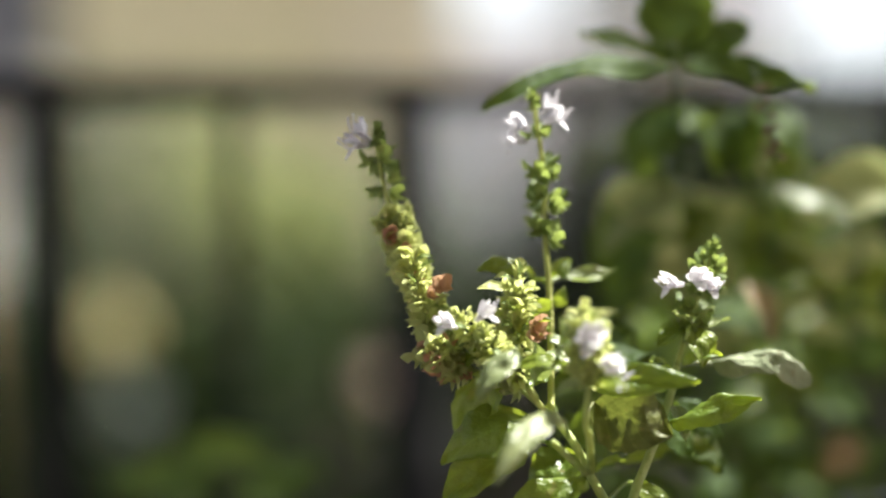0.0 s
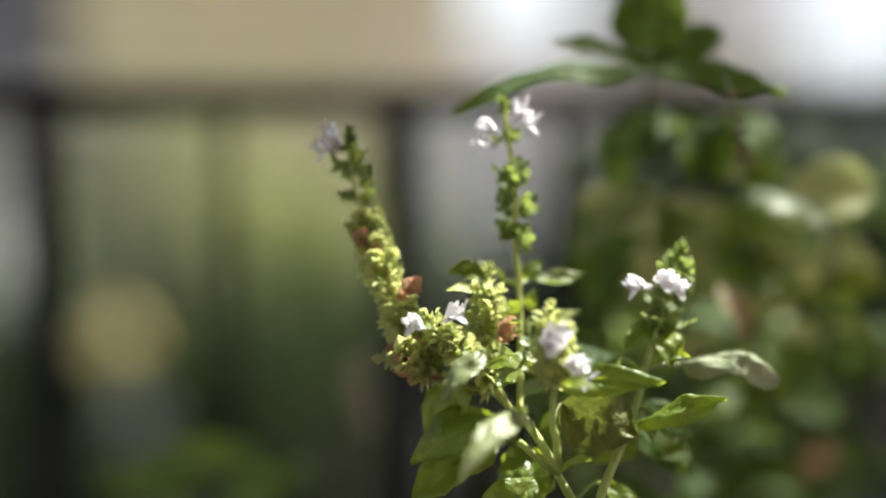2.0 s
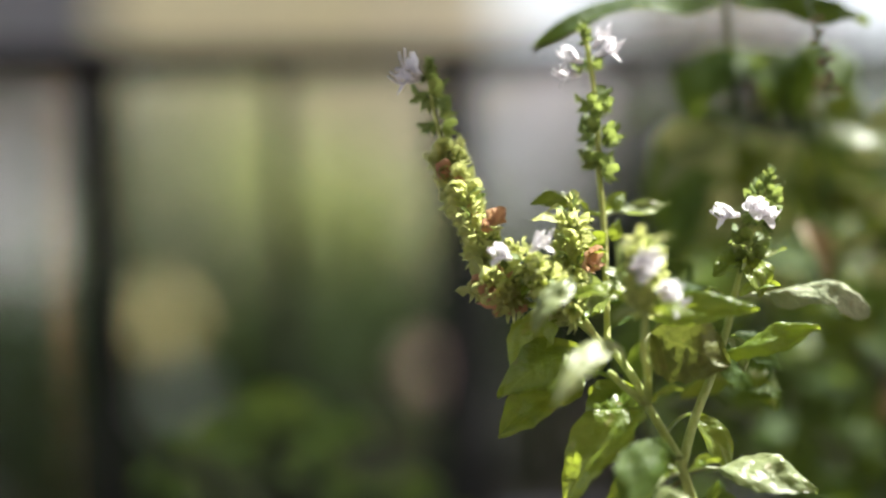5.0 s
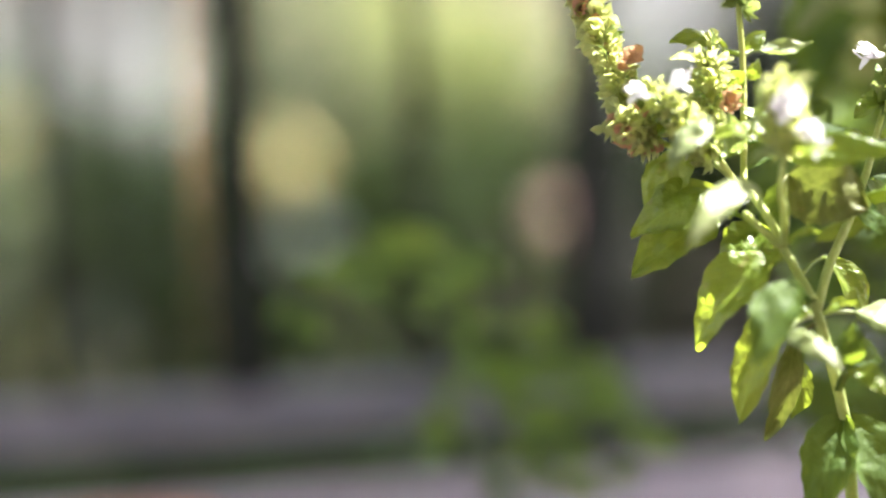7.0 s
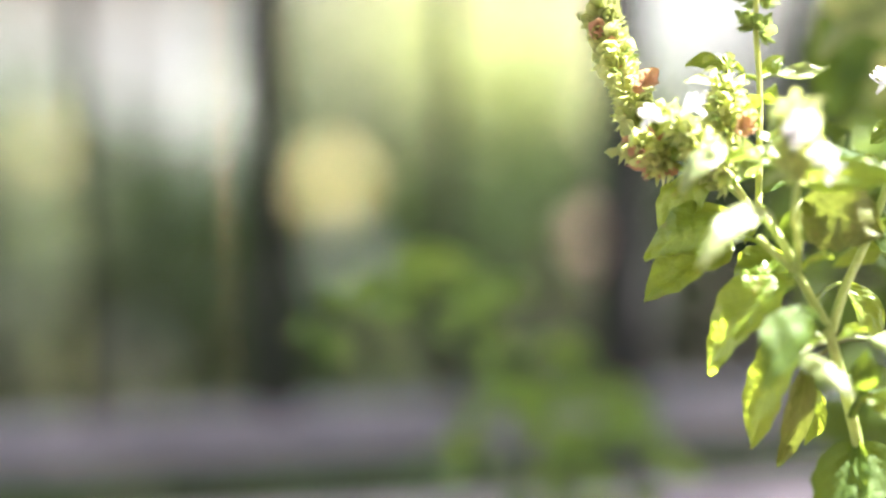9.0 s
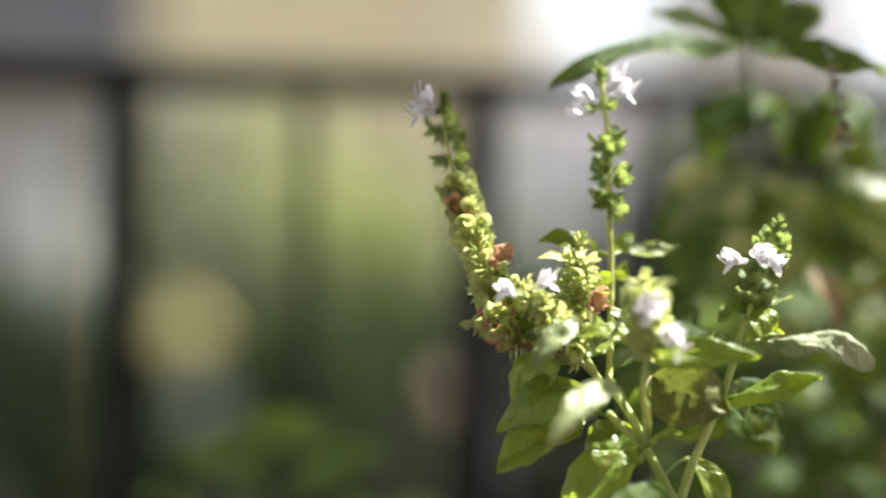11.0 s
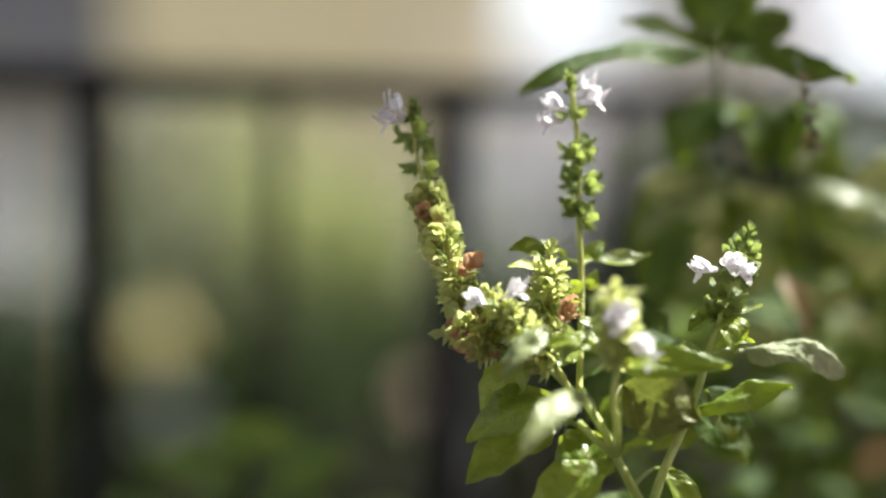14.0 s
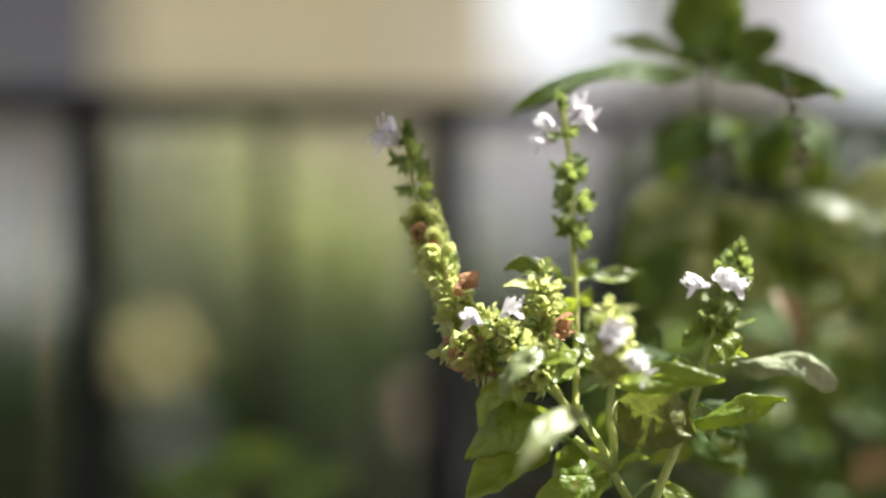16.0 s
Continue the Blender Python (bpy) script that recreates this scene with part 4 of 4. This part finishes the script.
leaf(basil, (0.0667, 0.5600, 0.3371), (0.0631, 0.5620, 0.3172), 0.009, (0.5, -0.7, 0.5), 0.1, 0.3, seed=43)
leaf(basil, (0.0776, 0.5700, 0.3390), (0.0976, 0.5850, 0.3318), 0.016, (0.2, -0.7, 0.6), 0.1, 0.2, material=SHADE_LEAF, seed=44)
leaf(basil, (0.0509, 0.5700, 0.3590), (0.0630, 0.5750, 0.3422), 0.018, (0.2, -0.8, 0.5), 0.1, 0.2, material=SHADE_LEAF, seed=45)

# ---- planter below the plants ----
planter = thing("planter", (0.14, 0.56, 0.150), "low terracotta planter that holds the basil plants", "planter")
bm = bmesh.new()
box(bm, (-0.08, 0.49, 0.150), (0.36, 0.5, 0.262), 0.002)
box(bm, (-0.08, 0.615, 0.150), (0.36, 0.625, 0.262), 0.002)
box(bm, (-0.08, 0.5, 0.150), (-0.07, 0.615, 0.262), 0.002)
box(bm, (0.35, 0.5, 0.150), (0.36, 0.615, 0.262), 0.002)
part("body", bm, TERRACOTTA, planter)
slab("soil", (-0.0705, 0.4995, 0.1505), (0.3505, 0.6155, 0.254), EARTH, planter, 0.002)

# ---- the leafy basil behind ----
bushy = thing("leafy_basil_plant", (0.2, 0.6, 0.252), "tall leafy basil plant standing in half shade", "plant")
tubes("stem", [([(0.2, 0.6, 0.248), (0.19, 0.72, 0.3), (0.1312, 0.7000, 0.3732), (0.1275, 0.7200, 0.4548), (0.1163, 0.6900, 0.4971), (0.1060, 0.6447, 0.5294)], 0.0026, 0.0012),
               ([(0.23, 0.6, 0.248), (0.225, 0.74, 0.3), (0.1670, 0.7100, 0.3867), (0.1620, 0.7200, 0.4425), (0.1458, 0.6900, 0.4830), (0.1446, 0.6900, 0.5089)], 0.0018, 0.001),
               ([(0.27, 0.6, 0.248), (0.26, 0.74, 0.3), (0.1986, 0.7100, 0.3868), (0.1989, 0.7200, 0.4524), (0.1915, 0.7200, 0.4869)], 0.0018, 0.001)], BUSH_STEM, bushy)
leaf(bushy, (0.1073, 0.6447, 0.5228), (0.1106, 0.6728, 0.5605), 0.034, (-0.1, -0.85, 0.4), 0.06, 0.3, material=SHADE_LEAF, seed=51)
leaf(bushy, (0.1034, 0.6447, 0.5223), (0.0686, 0.6401, 0.5336), 0.016, (-0.2, -0.5, 0.8), 0.06, 0.3, material=SHADE_LEAF, seed=52)
leaf(bushy, (0.1037, 0.6401, 0.5200), (0.0290, 0.6120, 0.5023), 0.02, (-0.1, -0.5, 0.85), 0.13, -0.2, material=SHADE_LEAF, seed=53)
leaf(bushy, (0.1081, 0.6401, 0.5200), (0.1577, 0.6307, 0.5108), 0.026, (0.1, -0.5, 0.85), 0.1, -0.2, material=SHADE_LEAF, seed=54)
leaf(bushy, (0.1122, 0.6447, 0.5228), (0.1404, 0.6634, 0.5385), 0.022, (0.2, -0.6, 0.7), 0.08, 0.2, material=SHADE_LEAF, seed=55)
leaf(bushy, (0.1167, 0.7000, 0.5098), (0.0979, 0.6850, 0.4757), 0.03, (-0.5, -0.7, 0.5), 0.16, 0.2, material=SHADE_LEAF, seed=56)
leaf(bushy, (0.1191, 0.7000, 0.5098), (0.1330, 0.6850, 0.4780), 0.03, (0.4, -0.7, 0.5), 0.16, 0.2, material=SHADE_LEAF, seed=57)
leaf(bushy, (0.1127, 0.7200, 0.4844), (0.0905, 0.7200, 0.4203), 0.036, (-0.4, -0.85, 0.4), 0.1, 0.2, material=SHADE_LEAF, seed=59)
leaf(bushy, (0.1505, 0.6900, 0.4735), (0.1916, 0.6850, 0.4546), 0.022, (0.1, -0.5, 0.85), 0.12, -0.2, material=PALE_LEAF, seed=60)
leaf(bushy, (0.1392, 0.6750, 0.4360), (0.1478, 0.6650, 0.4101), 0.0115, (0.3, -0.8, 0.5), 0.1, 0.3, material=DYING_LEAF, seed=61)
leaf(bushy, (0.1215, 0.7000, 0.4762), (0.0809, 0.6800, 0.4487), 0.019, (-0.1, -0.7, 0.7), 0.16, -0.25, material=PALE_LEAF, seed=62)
leaf(bushy, (0.1480, 0.6950, 0.5082), (0.1402, 0.6800, 0.4755), 0.022, (-0.3, -0.8, 0.4), 0.14, 0.2, material=SHADE_LEAF, seed=63)
leaf(bushy, (0.1468, 0.6950, 0.5082), (0.1646, 0.6800, 0.4825), 0.022, (0.4, -0.8, 0.4), 0.14, 0.2, material=SHADE_LEAF, seed=64)
def shades_sun_glint(c):
    """Whether a leaf there would stand between a glint leaflet and the sun."""
    for spot in SUN_GLINTS:
        off = c - Vector(spot)
        along = off.dot(SUN_FROM)
        if along > 0.006 and (off - SUN_FROM * along).length < 0.024:
            return True
    return False


rng = random.Random(77)
for k in range(175):
    u = rng.random()
    stemx = 0.1 + 0.16 * rng.random()
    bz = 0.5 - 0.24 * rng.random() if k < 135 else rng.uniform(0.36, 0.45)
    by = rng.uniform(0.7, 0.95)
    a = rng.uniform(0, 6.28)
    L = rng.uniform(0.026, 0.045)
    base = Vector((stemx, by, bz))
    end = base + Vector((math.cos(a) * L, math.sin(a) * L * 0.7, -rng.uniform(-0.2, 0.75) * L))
    if shades_sun_glint(base.lerp(end, 0.5)):
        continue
    # low and top leaves take the dark colour in place of shade
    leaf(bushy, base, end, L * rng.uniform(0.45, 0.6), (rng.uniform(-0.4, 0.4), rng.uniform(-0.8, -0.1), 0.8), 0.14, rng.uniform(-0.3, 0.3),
         root=base + Vector((rng.uniform(-0.01, 0.01), 0.01, -0.012)), material=SHADE_LEAF if bz < 0.37 or bz > 0.47 or rng.random() < 0.5 else LEAF, seed=100 + k)

# low leaves all painted dark, as deep shade inside the bush
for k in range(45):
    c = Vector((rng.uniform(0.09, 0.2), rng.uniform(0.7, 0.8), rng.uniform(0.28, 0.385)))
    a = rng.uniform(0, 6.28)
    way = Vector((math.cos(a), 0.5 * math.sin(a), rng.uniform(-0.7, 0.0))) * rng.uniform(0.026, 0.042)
    leaf(bushy, c, c + way, way.length * 0.5, (rng.uniform(-0.4, 0.4), -0.6, 0.7), 0.14, rng.uniform(-0.3, 0.3), root=c + Vector((0.004, 0.01, -0.012)), material=SHADE_LEAF, seed=610 + k)
twig = [(0.1316, 0.6200, 0.5188), (0.1331, 0.6150, 0.5097), (0.1349, 0.6100, 0.4977), (0.1376, 0.6100, 0.4831)]
tubes("dry_twig", [(twig, 0.0008, 0.0005)], BUSH_STEM, bushy, "thin dry seed stalk")
for k in range(14):
    seed_at = Vector(twig[1]).lerp(Vector(twig[3]), k / 13)
    leaf(bushy, seed_at, seed_at + Vector((0.0042 * math.cos(2.4 * k), -0.002, 0.0036 * math.sin(2.4 * k))), 0.003, (0, -0.7, 0.7), 0.1, 0.4, material=HUSK, seed=560 + k, name="bract")
# sunlit leaves at the face of the bush, some painted pale as sun spots
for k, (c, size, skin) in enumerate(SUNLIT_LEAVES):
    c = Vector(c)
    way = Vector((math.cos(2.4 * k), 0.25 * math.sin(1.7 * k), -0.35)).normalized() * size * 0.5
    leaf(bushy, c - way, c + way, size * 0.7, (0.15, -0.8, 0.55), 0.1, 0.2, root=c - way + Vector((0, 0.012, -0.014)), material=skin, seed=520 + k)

# pale leaflets added to stand for sun glints on the bush
for k, c in enumerate(SUN_GLINTS):
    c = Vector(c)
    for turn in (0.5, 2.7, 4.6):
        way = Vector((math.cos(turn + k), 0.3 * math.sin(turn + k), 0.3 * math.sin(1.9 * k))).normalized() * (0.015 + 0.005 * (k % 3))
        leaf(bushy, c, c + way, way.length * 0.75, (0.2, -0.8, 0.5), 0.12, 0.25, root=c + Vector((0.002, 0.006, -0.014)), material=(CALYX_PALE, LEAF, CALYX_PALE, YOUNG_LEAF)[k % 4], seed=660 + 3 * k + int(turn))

# ---- young basil near the railing ----
young = thing("young_basil_plant", (-0.01, 0.6, 0.252), "young bright green basil leaning towards the railing", "plant")
tubes("stem", [([(-0.01, 0.6, 0.248), (-0.0592, 0.8600, 0.2182), (-0.0665, 0.8600, 0.2609), (-0.0821, 0.8600, 0.3154), (-0.0898, 0.8600, 0.3453)], 0.002, 0.001),
               ([(-0.01, 0.6, 0.248), (-0.0228, 0.8000, 0.2278), (-0.0080, 0.8000, 0.2613)], 0.0015, 0.0008),
               ([(-0.01, 0.6, 0.248), (-0.0645, 0.8200, 0.2522), (-0.1075, 0.8200, 0.3108), (-0.1364, 0.8300, 0.3331)], 0.0015, 0.0008),
               ([(-0.01, 0.6, 0.248), (-0.0553, 0.8600, 0.2425), (-0.0388, 0.8600, 0.2903), (-0.0409, 0.8600, 0.3142)], 0.0015, 0.0008)], BUSH_STEM, young)
SPOTS = ((620, 470), (545, 510), (690, 420), (770, 400), (840, 430), (600, 540), (715, 580), (955, 580), (900, 470), (1000, 570), (860, 700), (820, 760),
         (1000, 700), (1080, 700), (1150, 800), (960, 840), (1100, 770), (900, 620), (1040, 830), (770, 470), (660, 500), (1030, 740), (1070, 720), (1130, 740), (1090, 745), (1060, 800), (1000, 800), (1120, 700), (990, 655), (880, 540), (830, 500), (720, 470), (940, 640), (580, 450), (650, 440), (740, 430), (800, 450), (870, 470), (930, 540), (980, 600), (790, 520), (690, 530), (860, 570))
for k, (du, dv) in enumerate(SPOTS):
    c = Vector((-0.0624, 0.8600, 0.2909)) + Vector(((du - 870) * 0.000293, rng.uniform(-0.05, 0.05) + (0.06 if dv > 650 else 0.0), (600 - dv) * 0.000293))
    a = rng.uniform(0, 6.28)
    d = Vector((math.cos(a), 0.5 * math.sin(a), rng.uniform(-0.6, 0.1))) * rng.uniform(0.012, 0.021)
    leaf(young, c - d, c + d, d.length * 1.3, (rng.uniform(-0.3, 0.3), -0.6, 0.7), 0.12, 0.15, root=c - d * 1.5 - Vector((0, 0, 0.006)), material=YOUNG_LEAF, seed=300 + k)
LOW = ((-0.0257, 0.8400, 0.2596), (0.0045, 0.8400, 0.2636), (-0.0118, 0.8400, 0.2388), (0.0326, 0.8400, 0.2413),
       (0.0152, 0.8400, 0.2252), (-0.0295, 0.8400, 0.2256), (-0.0767, 0.8400, 0.2529), (-0.0610, 0.8400, 0.2881),
       (-0.0428, 0.8400, 0.2672), (-0.0065, 0.8400, 0.2195), (-0.0485, 0.8400, 0.2198), (-0.0816, 0.8400, 0.2380))
for k, c in enumerate(LOW):
    c = Vector(c)
    d = Vector((math.cos(2.1 * k), 0.35 * math.sin(1.3 * k), -0.3)) * 0.0135
    leaf(young, c - d, c + d, 0.0165, (0.25 * math.sin(k), -0.65, 0.7), 0.12, 0.15, root=c - d * 1.4 - Vector((0.004, 0, 0.008)), material=YOUNG_LEAF, seed=360 + k)
tubes("stem", [([(0.0, 0.6, 0.248), (-0.0548, 0.8200, 0.2193), (-0.0146, 0.8400, 0.2403), LOW[3]], 0.0015, 0.0008)], BUSH_STEM, young)

# ---- garden blossoms and petal stand-ins for bright spots beyond the railing ----
def blossom(at, r, material, label, seed):
    rnd = random.Random(seed)
    b = thing("garden_flower", (at[0], at[1], -0.35), label, "flower", "garden blossoms")
    tubes("stem", [([(at[0] + 0.05, at[1] + 0.02, -0.36), (at[0] + 0.03, at[1], at[2] * 0.5 - 0.15), at], 0.006, 0.004)], STEM, b)
    for k in range(16):
        d = Vector((rnd.gauss(0, 1), rnd.gauss(0, 1) - 0.6, rnd.gauss(0, 1) + 0.3)).normalized()
        c = Vector(at)
        leaf(b, c + d * r * 0.1, c + d * r, r * 0.9, d.orthogonal(), 0.1, 0.4, material=material, seed=seed + k, name="petal")


# cream petals added in place of a sunlit patch of shrub
blossom((-0.7005, 4.0000, 0.2018), 0.09, CREAM_PETAL, "cream yellow petals standing for a sunlit patch above the hedge", 1)
blossom((-0.0250, 3.4000, 0.1329), 0.046, PINK_PETAL, "soft pink garden blossom behind the railing", 2)
blossom((-0.5885, 3.6000, 0.0634), 0.07, PALE_PETAL, "pale grey-white garden blossom behind the railing", 3)

blossom((-1.0075, 3.4000, -0.1051), 0.05, GREY_PETAL, "small pale garden blossom low behind the railing", 4)
blossom((-1.2659, 3.6000, -0.0161), 0.05, GREY_PETAL, "small pale garden blossom before the grey shrub", 5)
# cream petals again, for a spot of sunlit leaves
blossom((-1.4085, 4.0000, 0.2855), 0.07, CREAM_PETAL, "cream petals standing for sunlit leaves above the grey-green shrub", 6)

# white petals added to stand for glints of sky through the shrubs
blossom((0.9594, 4.3000, 0.7712), 0.06, PALE_PETAL, "white petals on a tall stem, standing for a sky glint", 7)
blossom((1.1781, 4.3000, 0.7363), 0.06, PALE_PETAL, "white petals on a tall stem, standing for a sky glint", 8)

# ---- saucer on the ledge ----
saucer = thing("plant_saucer", (-0.277, 0.93, 0.150), "terracotta plant saucer on the stone ledge", "saucer")
part("dish", lathe(bmesh.new(), [(0.05, 0.0), (0.06, 0.004), (0.067, 0.014), (0.065, 0.0145), (0.06, 0.007), (0.01, 0.006)], (-0.277, 0.93, 0.150)), TERRACOTTA, saucer)
part("rim", lathe(bmesh.new(), [(0.065, 0.0137), (0.0675, 0.0137), (0.0705, 0.016), (0.0705, 0.019), (0.067, 0.0195), (0.065, 0.017)], (-0.277, 0.93, 0.150)), TERRACOTTA, saucer)
